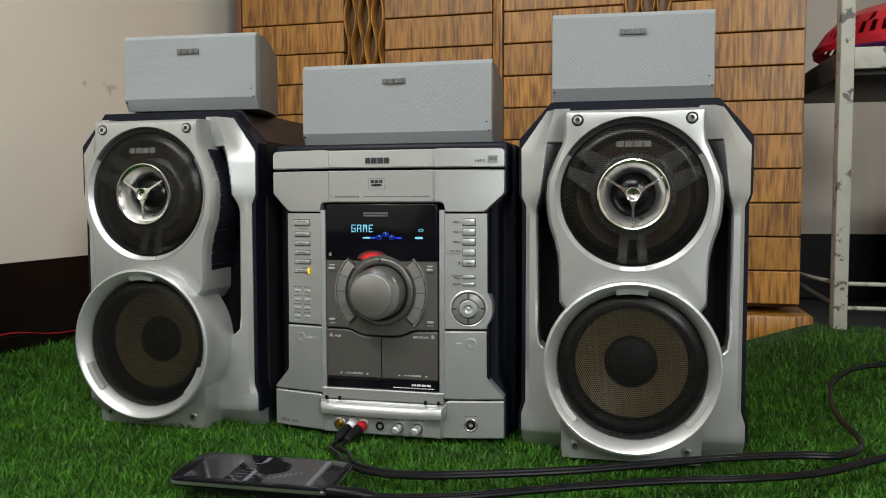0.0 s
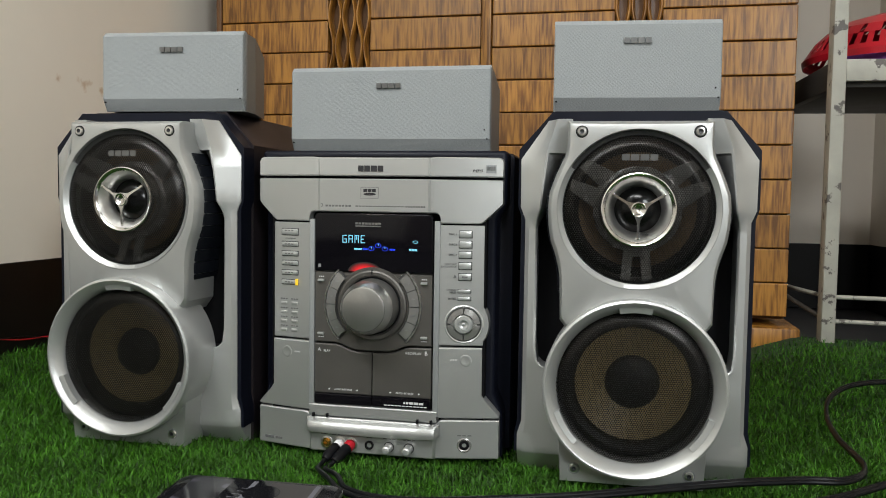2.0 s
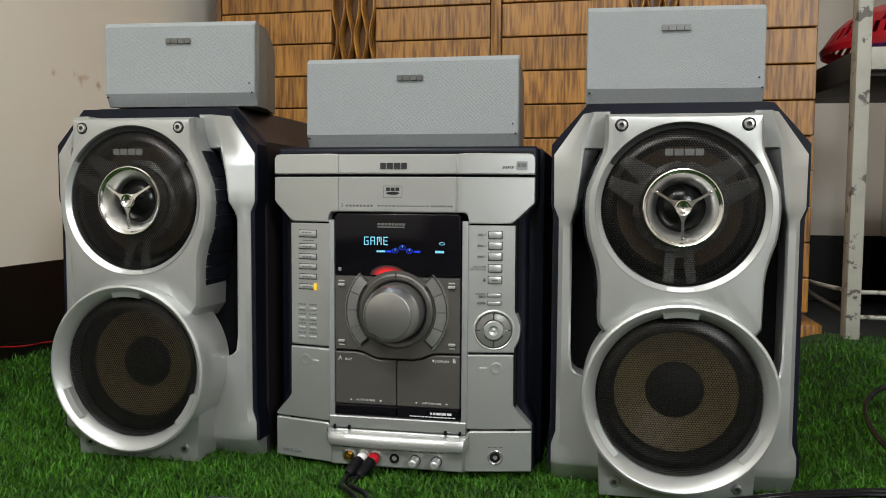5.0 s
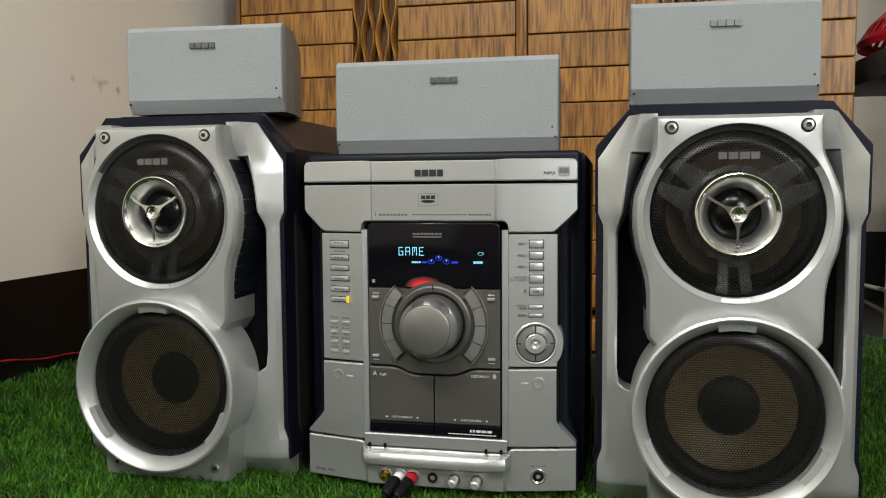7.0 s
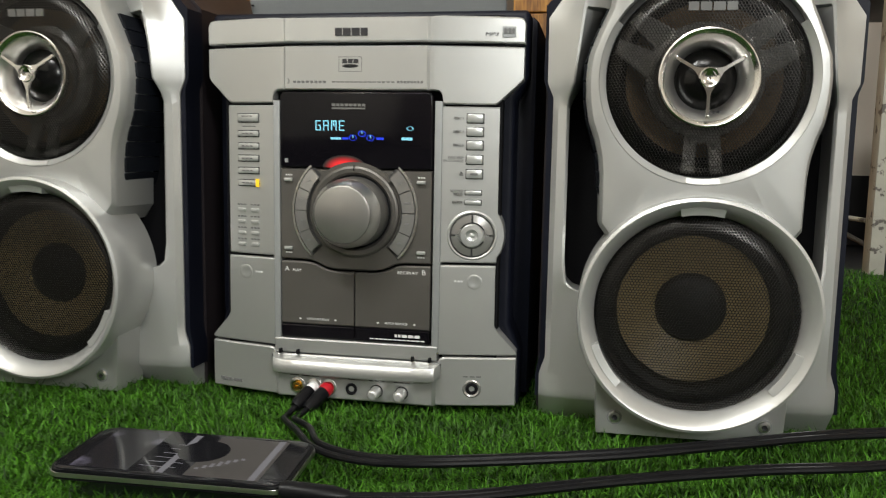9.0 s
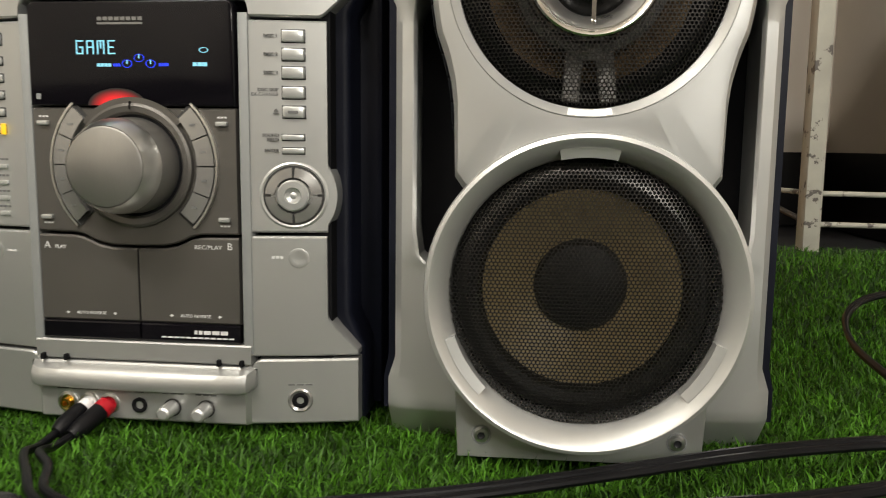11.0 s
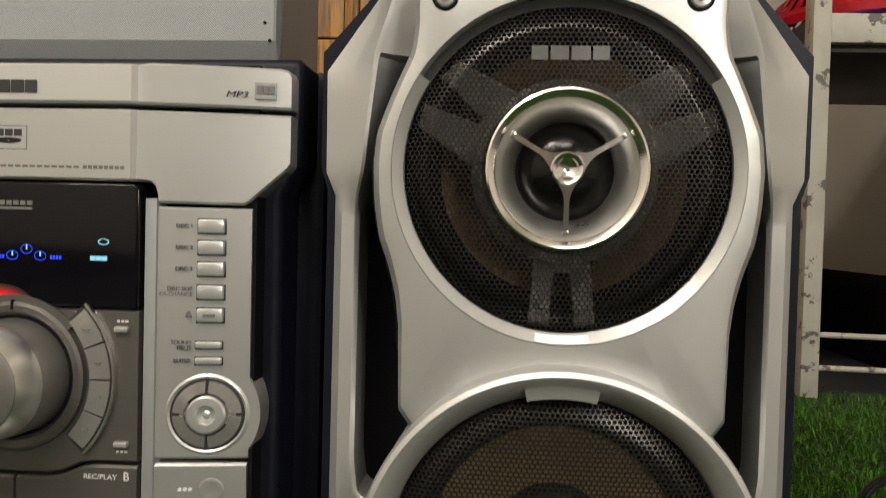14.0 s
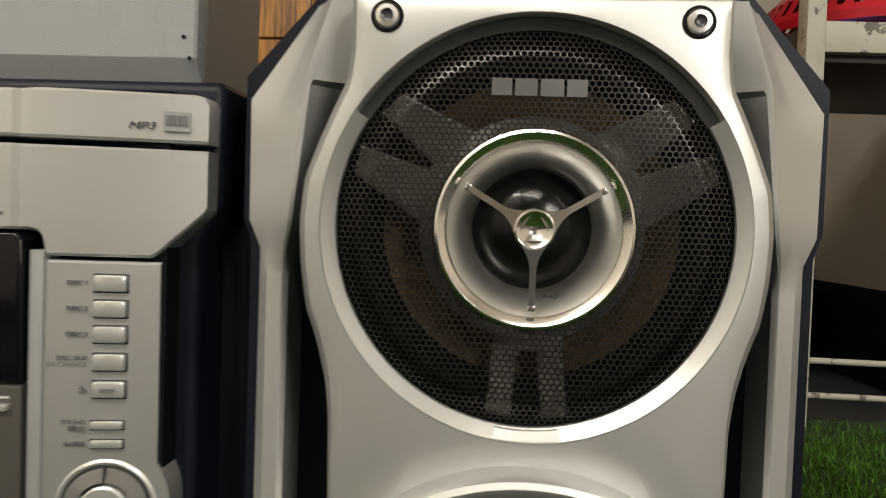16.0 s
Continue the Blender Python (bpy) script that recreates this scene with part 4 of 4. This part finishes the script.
    bars("display_word", 40.5, 49.5, y, 240.8, 2.3, (1, 1.2, 1), CYAN, u, 0.12, 0.1)
    part("display_symbol", arc_ring(3.0, 2.3, y - 0.05, 47.5, 249.3, 0.55), CYAN, u)
    bars("mode_mark", -20, 9, 0.35, 268.2, 2.2, (1, 1, 1, 1, 1, 1, 1, 1), LOGO, u, 0.3, 0.12, "silver printed mode mark")
    bars("mode_mark", -20, 9, 0.35, 265.4, 1.3, (1,), LOGO, u, 0.3, 0.12)
    part("sensor", prism([(-62, 219.5), (-59, 219.5), (-59, 223), (-62, 223)], 0.2, 1), BEZEL, u, "small grey sensor mark")
    pts = [(-9 + 19 * math.cos(math.pi * i / 20), 215.9 + 10.5 * math.sin(math.pi * i / 20)) for i in range(21)]
    part("red_lamp", prism(pts[::-1], 0.2, 0.6), RED, u, "glowing red lamp above the knob")
    # knob panel
    kb = table((0, 128.5), (18, 128.8), (26, 130.5), (36, 135), (42, 136.2), (66, 136.6))
    part("knob_panel", strip(span(-66, 66, 2.5), kb, flat(214.6), lambda x: 2.0, 24), PANEL, u, "brown-grey control panel")
    part("knob_hood", arc_piece(33, 42, -0.5, 3, 40, 140, 0, 179, 30), PANEL, u)
    part("knob_collar", turned([(39, 2.5), (38.4, -1.0), (36.6, -1.8), (33.2, -1.2), (31.4, 1.4), (31, 2)], 0, 179, 80), PANEL, u, "raised collar round the knob")
    kn = part("volume_knob", turned([(29.8, 2), (29.2, -10), (28.3, -21), (27.4, -25), (25.0, -31), (23.4, -34.0), (22.0, -34.6), (0, -35)], 0, 179, 96), KNOB, u, "large brushed grey jog knob")
    part("knob_edge", turned([(28.6, -20.0), (28.3, -22.4), (27.6, -25.2), (25.3, -31.1), (23.9, -33.8)], 0, 179, 96), CHROME, kn)
    part("knob_shadow_ring", turned([(33, 1.2), (28, 1.2)], 0, 179, 64), SOOT, u)
    part("pointer", prism([(-0.5, 213.4), (0.5, 213.4), (0.3, 218.4), (-0.3, 218.4)], -2.4, 1), SOOT, u)
    for s in (1, -1):
        base = 0 if s > 0 else 180
        part("key_groove", arc_piece(40.5, 54, 1.4, 3, base - 46, base + 46, 0, 179, 40), STRUT, u, "dark groove round the transport keys")
        part("key_trim", arc_piece(53.4, 54.8, -0.4, 3, base - 45, base + 45, 0, 179, 40), CHROME, u, "bright trim round the transport keys")
        for i in range(4):
            a = base - 43.5 + 21.75 * i
            k = part("transport_key", arc_piece(42, 52.4, -0.6, 2, a + 0.5, a + 21.2, 0, 179, 8, y_in=-1.6), MIDKEY, u)
            am = radians(a + 10.8)
            px, pz = 47 * math.cos(am), 179 + 47 * math.sin(am)
            part("key_mark", slab(px - 1.6, px + 1.6, -1.5, -0.6, pz - 0.7, pz + 0.7), PRINT, k)
    for x, z in ((-59, 205), (57.5, 205), (-59, 146), (58, 146)):
        part("small_key", slab(x - 3.6, x + 3.6, -0.8, 2.5, z - 1.4, z + 1.4, 0.6), KEY, u)
        bars("small_print", x - 3, x + 3, 1.9, z + 4 if z > 180 else z - 4, 1.1, (1, 1, 1), WHITE_PRINT, u, 0.4, 0.12)
    lettering("lettering", "VOLUME", 3.0, 38, 1.8, 212, WHITE_PRINT, u)
    bars("small_print", -18, 18, 1.9, 214.0 - 1.8, 1.0, (1, 1, 1, 1, 1, 1, 1), WHITE_PRINT, u, 0.3, 0.1)
    # tape doors
    for s in (1, -1):
        xs = span(s * 0.7, s * 66, 2.5)
        top = lambda x: kb(x) - 2.0
        d = part("tape_door", strip(xs, flat(79), top, flat(2.2), 24), PANEL, u, "brown-grey cassette door")
        part("door_strip", strip(xs, flat(66.8), flat(78.8), flat(2.0), 24), GLASS, d, "glossy black strip")
        lettering("lettering", "AUTO REVERSE", 2.7, s * 35 + 2, 2.0, 84.0, WHITE_PRINT, d, wide=1.1)
        for e in (-1, 1):
            cx = s * 35 + 2 + e * 16
            part("arrow", prism([(cx - 1.3, 84.0), (cx, 83.0), (cx + 1.3, 84.0), (cx, 85.0)], 1.9, 2.3), WHITE_PRINT, d)
    lettering("lettering", "A", 6.2, -61, 2.0, 127.5, WHITE_PRINT, u)
    lettering("lettering", "PLAY", 3.4, -52, 2.0, 126.5, WHITE_PRINT, u)
    lettering("lettering", "B", 6.2, 60.5, 2.0, 129, WHITE_PRINT, u)
    lettering("lettering", "REC/PLAY", 3.6, 46.5, 2.0, 128.3, WHITE_PRINT, u, wide=1.15)
    bars("strip_print", 14, 62, 1.9, 70, 1.0, (1,) * 12, WHITE_PRINT, u, 0.25, 0.1)
    bars("strip_mark", 36, 58, 1.9, 73.6, 2.4, (0.4, 0.5, 1, 1, 1), WHITE_PRINT, u, 0.2, 0.1)
    # keys on the left panel
    yk = front_y(99) + 1.0
    for i, z in enumerate((257, 243.5, 232.8, 222.2, 211.5, 200.8)):
        h = 4.2 if i == 0 else 3.2
        k = part("key_well", slab(-110, -88, yk - 0.3, yk + 2, z - h, z + h, 0.5), STRUT, u)
        k = part("key", slab(-109.2, -88.8, yk - 2.0, yk + 2, z - h + 0.9, z + h - 0.9, 0.9), KEY, u)
        bars("key_print", -105, -94, yk - 2.0, z + (1.4 if i == 0 else 0), 1.0, (1, 1, 1), PRINT, k, 0.3, 0.15)
    part("amber_lamp", slab(-91.4, -88.6, yk - 2.4, yk + 1, 197.4, 204.4, 0.5), AMBER, u, "glowing amber lamp on the power key")
    bars("small_print", -105, -92, yk - 0.1, 249.8, 0.9, (1,), PRINT, u, 0.3, 0.12)
    for x in (-106.5, -93):
        for z in (177, 166.6, 156.6, 146.6):
            part("small_key", slab(x - 3.8, x + 3.8, yk - 1.4, yk + 2, z - 1.5, z + 1.5, 0.6), KEY, u)
            bars("small_print", x - 4.5, x + 4.5, yk - 0.1, z + 4.6, 1.3, (1, 1, 1), PRINT, u, 0.3, 0.12)
    # keys on the right panel
    for i, z in enumerate((258.5, 247.5, 236.5, 224.6, 212.8)):
        part("key_well", slab(93.2, 107.8, yk - 0.3, yk + 2, z - 4.3, z + 4.3, 0.5), STRUT, u)
        k = part("key", slab(94, 107, yk - 2.4, yk + 2, z - 3.5, z + 3.5, 1.0), KEY, u)
        if i == 4:
            part("key_mark", slab(97.5, 103.5, yk - 2.8, yk - 2, z - 0.8, z + 0.8), PRINT, k)
    for z in (197.4, 189.2):
        part("key_well", slab(92.8, 107.2, yk - 0.3, yk + 2, z - 2.4, z + 2.4, 0.5), STRUT, u)
        part("key", slab(93.5, 106.5, yk - 1.9, yk + 2, z - 1.7, z + 1.7, 0.7), KEY, u)
    yl = front_y(86) + 1.0
    for words, z in (("DISC 1", 258.5), ("DISC 2", 247.5), ("DISC 3", 236.5), ("DISC SKIP", 226.2), ("EX-CHANGE", 223.4), ("SOUND", 198.6), ("FIELD", 195.9), ("ENTER", 189.2)):
        lettering("lettering", words, 2.9, 91.4, yl - 0.2, z, PRINT, u, depth=0.5, align="RIGHT")
    part("eject_mark", merge(prism([(88.4, 213), (91.4, 213), (89.9, 215)], yl - 0.3, yl + 0.6), prism([(88.4, 211.6), (91.4, 211.6), (91.4, 212.4), (88.4, 212.4)], yl - 0.3, yl + 0.6)), PRINT, u)
    # round pad
    px, pz, py = 99.8, 161.5, front_y(101.5) + 1.0
    part("pad_bezel", turned([(22.4, py + 1.5), (21.0, py - 0.4), (19.6, py - 1.0), (18.8, py - 0.4), (18.4, py + 1)], px, pz, 64), SILVER2, u, "raised ring round the pad")
    part("pad_well", turned([(18.6, py - 0.4), (0, py - 0.4)], px, pz, 48), STRUT, u)
    for i in range(4):
        part("pad_key", arc_piece(11.2, 17.2, py - 1.2, py + 1, 90 * i + 3.0, 90 * i + 87.0, px, pz, 16, y_in=py - 2.4), MIDKEY, u)
    part("pad_button", turned([(10, py + 1), (9.8, py - 2.6), (8.8, py - 3.4), (5.2, py - 3.6), (4.4, py - 2.2), (2.2, py - 1.6), (0, py - 3.2)], px, pz, 48), KEY, u, "round silver centre button")
    # marks and small print on the fascia
    bars("maker_mark", -17, 11, -0.2, 327.6, 6.4, (1.0, 1.1, 1.15, 1.0), LOGO_DARK, u, 0.16, 0.7, "dark raised maker's mark")
    part("disc_mark", merge(slab(-14, 6, -0.15, 0.2, 295.4, 295.8), slab(-14, 6, -0.15, 0.2, 307.2, 307.6), slab(-14, -13.6, -0.15, 0.2, 295.4, 307.6), slab(5.6, 6, -0.15, 0.2, 295.4, 307.6)), PRINT, u, "thin printed frame", smooth=False)
    bars("disc_mark", -11, 3, 0.0, 304, 3.6, (1, 1, 1), LOGO_DARK, u, 0.15, 0.15)
    part("disc_mark", arc_ring(7, 0.6, -0.1, -4, 300, 0.22), LOGO_DARK, u)
    lettering("lettering", "3", 5.6, -58, -0.25, 287.4, PRINT, u)
    bars("small_print", -54, -25, 0.0, 287, 2.0, (1, 1, 1, 1, 1, 1, 1, 1), PRINT, u, 0.35, 0.12)
    bars("small_print", -20, 34, 0.0, 287, 1.2, (1,) * 14, PRINT, u, 0.3, 0.12)
    bars("model_print", 36, 58, 0.0, 287, 1.8, (1, 1, 1, 1, 1, 1, 1, 1), PRINT, u, 0.3, 0.12)
    lettering("lettering", "MP3", 4.4, 112, front_y(112) - 0.6, 326.2, LOGO_DARK, u, depth=0.15, shear=0.25, wide=1.4)
    bars("disc_mark", 121, 131.5, front_y(126) - 1.4, 328.5, 8.4, (1,), BEZEL, u, 0.15, 0.3)
    bars("disc_mark", 122, 130.5, front_y(126) - 2.0, 329, 4.2, (1, 0.3, 1, 1), PRINT, u, 0.2, 0.3)
    bars("small_print", -131, -119, front_y(124) + 0.1, 21.5, 2.8, (1, 1, 1), PRINT, u, 0.12, 0.4)
    bars("small_print", -117, -108, front_y(112) + 0.1, 21.5, 2.4, (1,), PRINT, u, 0.12, 0.3)
    # sockets and small knobs on the base panel
    for x, mat in ((-51, GOLD), (-36, WHITEP), (-22.5, REDP)):
        sk = part("phono_socket", turned([(7.0, 1), (6.8, -0.6), (5.2, -1.0), (4.9, 1)], x, 24.6, 32), CHROME, u, "round phono socket")
        part("socket_core", turned([(4.8, 0.2), (3.0, 0.2), (3.0, -4), (1.7, -4), (1.5, 0), (0, 0)], x, 24.6, 24), mat, sk)
    part("mini_jack", turned([(5.0, 1), (5.0, -0.8), (3.8, -1.2), (2.7, -0.4), (2.5, 6), (0, 6)], -1.8, 24.5, 32), SOOT, u, "black mini jack socket")
    for x in (20.5, 43):
        part("knob_well", turned([(5.8, 1), (5.8, -0.2), (5.0, -0.4)], x, 24, 32), STRUT, u)
        part("small_knob", turned([(4.8, 1), (4.7, -11), (4.2, -13.6), (3, -14.6), (0, -14.8)], x, 24, 32), SILVER2, u, "small silver knob")
    pj = front_y(102)
    part("phones_jack", turned([(8.0, pj + 1), (7.8, pj - 0.3), (6.8, pj - 0.8), (5.4, pj - 0.1), (4.6, pj + 0.4)], 102.5, 29.5, 40), MIDKEY, u, "headphone socket")
    part("phones_core", turned([(5.2, pj - 0.3), (3.4, pj - 0.8), (2.4, pj - 0.4), (2.2, pj + 5), (0, pj + 5)], 102.5, 29.5, 32), SOOT, u)
    for x0, x1, z in ((-58, -30, 33.6), (-5, 1, 33), (14, 28, 33), (36, 50, 33)):
        bars("small_print", x0, x1, 0.5, z, 0.9, (1, 1, 1), PRINT, u, 0.3, 0.1)
    bars("small_print", 95, 110, front_y(102) + 0.2, 40, 0.9, (1, 1, 1), PRINT, u, 0.3, 0.2)
    for ob in u.children_recursive:
        if ob.type != "MESH":
            continue
        xs = [v.co.x / MM for v in ob.data.vertices]
        zmid = sum(v.co.z for v in ob.data.vertices) / len(xs) / MM
        mid = sum(xs) / len(xs)
        if abs(mid) < 80 or max(xs) - min(xs) > 60 or ob.name.split(".")[0] in ("key_panel", "side_panel", "rubber_foot"):
            continue
        ref = 99.8 if ob.name.startswith("pad") else 99.0 if ob.name.startswith(("key", "small_key", "amber")) or (ob.name.startswith("small_print") and mid < 0 and zmid > 140) else mid
        for v in ob.data.vertices:
            v.co.y += (front_y(v.co.x / MM) - front_y(ref)) * MM
    return u


def arc_ring(r, t, y, cx, cz, squash=1.0):
    """A thin flat ring on an upright front, flattened by squash; t: its inner radius."""
    bm = bmesh.new()
    a = [bm.verts.new((cx + r * math.cos(2 * math.pi * i / 28), y, cz + r * squash * math.sin(2 * math.pi * i / 28))) for i in range(28)]
    b = [bm.verts.new((cx + t * math.cos(2 * math.pi * i / 28), y, cz + t * squash * math.sin(2 * math.pi * i / 28))) for i in range(28)]
    for i in range(28):
        j = (i + 1) % 28
        bm.faces.new((a[i], a[j], b[j], b[i]))
    bmesh.ops.solidify(bm, geom=bm.faces[:], thickness=0.25)
    return bm


def digits(parent, words, x, z, w, h, gap, y):
    """Segment letters of the lit display."""
    shapes = {"G": ((0, 0, 0, 1), (0, 1, 1, 1), (0, 0, 1, 0), (1, 0, 1, 0.5), (0.55, 0.5, 1, 0.5)), "A": ((0, 0, 0, 1), (1, 0, 1, 1), (0, 1, 1, 1), (0, 0.5, 1, 0.5)),
              "M": ((0, 0, 0, 1), (1, 0, 1, 1), (0, 1, 0.5, 1), (0.5, 1, 1, 1), (0.5, 0.45, 0.5, 1)), "E": ((0, 0, 0, 1), (0, 1, 1, 1), (0, 0.5, 0.8, 0.5), (0, 0, 1, 0))}
    for i, ch in enumerate(words):
        made = []
        for x0, z0, x1, z1 in shapes[ch]:
            ax, bx = sorted((x + i * (w + gap) + x0 * w * 0.8, x + i * (w + gap) + x1 * w * 0.8))
            az, bz = sorted((z + z0 * h, z + z1 * h))
            made.append(slab(ax - 0.42, bx + 0.42, y - 0.1, y + 0.2, az - 0.42, bz + 0.42))
        part("display_letter", merge(*made), CYAN, parent, smooth=False)


stereo()

# ---------- phone and cables on the turf ----------


def lit_picture(name, low, high):
    """A dim lit picture: soft patches of grey and violet with hard edges."""
    m = glow(name, high, 1.0)
    n, l = m.node_tree.nodes, m.node_tree.links
    b = n["Principled BSDF"]
    b.inputs["Roughness"].default_value = 0.08
    tc, vo, nz, mul, r = (n.new("ShaderNode" + q) for q in ("TexCoord", "TexVoronoi", "TexNoise", "Math", "ValToRGB"))
    vo.feature = "SMOOTH_F1"
    vo.inputs["Scale"].default_value = 34
    nz.inputs["Scale"].default_value, nz.inputs["Detail"].default_value = 55, 6
    mul.operation = "MULTIPLY"
    l.new(tc.outputs["Object"], vo.inputs["Vector"])
    l.new(tc.outputs["Object"], nz.inputs["Vector"])
    l.new(vo.outputs["Color"], mul.inputs[0])
    l.new(nz.outputs["Fac"], mul.inputs[1])
    e = r.color_ramp.elements
    e[0].position, e[0].color = 0.22, (*low, 1)
    e[1].position, e[1].color = 0.55, (*high, 1)
    l.new(mul.outputs["Value"], r.inputs["Fac"])
    l.new(r.outputs["Color"], b.inputs["Emission Color"])
    return m


SCREEN_A = lit_picture("screen_picture", (0.008, 0.007, 0.010), (0.22, 0.20, 0.27))
SCREEN_B = glow("screen_pale", (0.52, 0.50, 0.55), 0.3)
# Glow that carries a brown reflection painted on the glass.
SCREEN_REFLECTION = glow("brown_reflection_glow", (0.36, 0.31, 0.28), 0.13)


def phone():
    p = thing("phone", pose(-0.315, 0.6875, 0.0225, 1.5, 0.5, 1.0), "black phone with a glossy screen lying on the turf", "phone")
    out = []
    for cx, cy, a0 in ((68, 26, 0), (-68, 26, 90), (-68, -26, 180), (68, -26, 270)):
        out += [(cx + 10 * math.cos(radians(a0 + 15 * k)), cy + 10 * math.sin(radians(a0 + 15 * k))) for k in range(7)]

    def flat_plate(k, z0, z1, bev):
        bm = bmesh.new()
        lo = [bm.verts.new((x * k, y * k, z0)) for x, y in out]
        hi = [bm.verts.new((x * k, y * k, z1)) for x, y in out]
        bm.faces.new(lo[::-1])
        f = bm.faces.new(hi)
        for i in range(len(out)):
            j = (i + 1) % len(out)
            bm.faces.new((lo[i], lo[j], hi[j], hi[i]))
        bmesh.ops.bevel(bm, geom=list(f.edges), offset=bev, segments=2, affect="EDGES", profile=0.5)
        return bm

    part("case", flat_plate(1.0, 0, 6.4, 1.2), CABLE, p, "black phone body")
    part("metal_band", flat_plate(1.008, 1.6, 4.6, 0.3), CHROME, p, "bright metal edge")
    part("screen", flat_plate(0.975, 5.5, 7.2, 0.6), PHONE, p, "glossy dark screen")
    part("lit_picture", slab(-65, -26, -30, 31, 7.2, 7.26), SCREEN_A, p, "dim lilac picture on the screen", smooth=False)
    # Reflections drawn onto the glass: brown field, pale bars, dark disc.
    part("lit_page", slab(11, 60, -31, 31, 7.2, 7.26), SCREEN_REFLECTION, p, "dim brown reflection drawn as a glow on the screen", smooth=False)
    part("lit_bar", slab(-7, -2.5, -30, 31, 7.2, 7.26), SCREEN_B, p, smooth=False)
    part("lit_bar", slab(53, 57.5, -31, 31, 7.27, 7.3), SCREEN_B, p, smooth=False)
    bm = bmesh.new()
    bmesh.ops.create_circle(bm, cap_ends=True, radius=17, segments=32, matrix=Matrix.Translation((9, 6, 7.34)))
    bmesh.ops.solidify(bm, geom=bm.faces[:], thickness=0.06)
    part("dark_disc", bm, PHONE, p, "dark disc of a reflection, laid on the screen", smooth=False)
    for i in range(7):
        k = 7 - 1.4 * abs(3 - i)
        part("screen_print", slab(14 + 4 * i, 16.5 + 4 * i, -20 + 3 * i - k / 2, -20 + 3 * i + k / 2, 7.28, 7.32), SCREEN_B, p, smooth=False)
    for i in range(6):
        part("screen_print", slab(-22 + 2 * i, 2 + 2 * i, -22 + 7 * i, -21.2 + 7 * i, 7.27, 7.31), SCREEN_B, p, smooth=False)


phone()


def cord(name, pts, r, label, ends=()):
    c = thing(name, pose(0, 0, 0), label, "cable")
    part("cord", tube(pts, r, 10, 12), CABLE, c, scale=1)
    for e in ends:
        a, b, r2, mat, nm = e
        a, b = Vector(a), Vector(b)
        bm = turned([(0, 0), (r2 * 0.8, 0), (r2, (b - a).length * 0.1), (r2, (b - a).length * 0.75), (r2 * 0.7, (b - a).length), (0, (b - a).length)], seg=20)
        q = (b - a).to_track_quat("Y", "Z").to_matrix()
        bmesh.ops.rotate(bm, verts=bm.verts, matrix=q)
        bmesh.ops.translate(bm, verts=bm.verts, vec=a)
        part(nm, bm, mat, c, scale=1)
    return c


def on_unit(x, y, z):
    return pose(-0.2503, 0.8664, 0, 0, 0, -2.0) @ Vector((x * MM, y * MM, z * MM))


wp, rp = on_unit(-36, -1, 24.6), on_unit(-22.5, -1, 24.6)
we, re_ = on_unit(-44, -25, 13), on_unit(-33, -27, 12)
run = [(-0.244, 0.736, 0.021), (-0.212, 0.720, 0.021), (-0.172, 0.720, 0.021), (-0.11, 0.736, 0.021), (-0.03, 0.760, 0.022), (0.05, 0.790, 0.024), (0.12, 0.816, 0.026), (0.19, 0.838, 0.026), (0.235, 0.848, 0.026), (0.265, 0.895, 0.026), (0.270, 0.995, 0.026), (0.282, 1.08, 0.029), (0.302, 1.14, 0.040), (0.345, 1.185, 0.050), (0.42, 1.21, 0.052), (0.55, 1.22, 0.04), (0.72, 1.24, 0.006)]
off = [(x + 0.002, y + 0.0068, z + 0.001) for x, y, z in run]
cord("audio_cable", [we, on_unit(-44, -44, 11), on_unit(-35, -70, 18), (-0.268, 0.768, 0.021)] + run, 0.0026, "thin black audio cable with a white phono plug", (
    (wp, wp.lerp(we, 0.3), 0.0050, WHITEP, "plug_collar"), (wp.lerp(we, 0.18), we, 0.0060, CABLE, "plug_sleeve")))
cord("audio_cable", [re_, on_unit(-35, -44, 11), on_unit(-27, -68, 18), (-0.260, 0.775, 0.021)] + off, 0.0026, "thin black audio cable with a red phono plug", (
    (rp, rp.lerp(re_, 0.28), 0.0062, REDP, "plug_collar"), (rp.lerp(re_, 0.14), re_, 0.0060, CABLE, "plug_sleeve")))
runb = [(-0.205, 0.657, 0.023), (-0.134, 0.678, 0.021), (-0.034, 0.722, 0.021), (0.062, 0.756, 0.022), (0.135, 0.774, 0.023), (0.205, 0.803, 0.024), (0.285, 0.862, 0.026), (0.42, 0.95, 0.024), (0.62, 1.0, 0.01)]
cord("phone_cable", runb, 0.0027, "black cable with a jack plug in the phone", (((-0.2375, 0.6485, 0.0285), (-0.197, 0.658, 0.023), 0.0058, CABLE, "jack_sleeve"),))
cord("phone_cable", [(x, y - 0.0058, z) for x, y, z in runb], 0.0026, "second black strand of the phone cable", ())
wire = [(-0.896, 0.8, 0.07), (-0.896, 0.95, 0.076), (-0.896, 1.05, 0.078), (-0.896, 1.15, 0.068), (-0.893, 1.23, 0.056), (-0.87, 1.29, 0.045), (-0.8, 1.32, 0.03)]
for k, mat in ((0, REDP), (1, CABLE)):
    c = thing("speaker_wire", pose(0, 0, 0), "thin red speaker wire along the wall" if k == 0 else "thin black speaker wire along the wall", "wire")
    part("strand", tube([(x, y + 0.003 * math.sin(3 * i + 3 * k), z + 0.003 * math.cos(3 * i + 3 * k)) for i, (x, y, z) in enumerate(wire)], 0.0012, 8, 12), mat, c, scale=1)
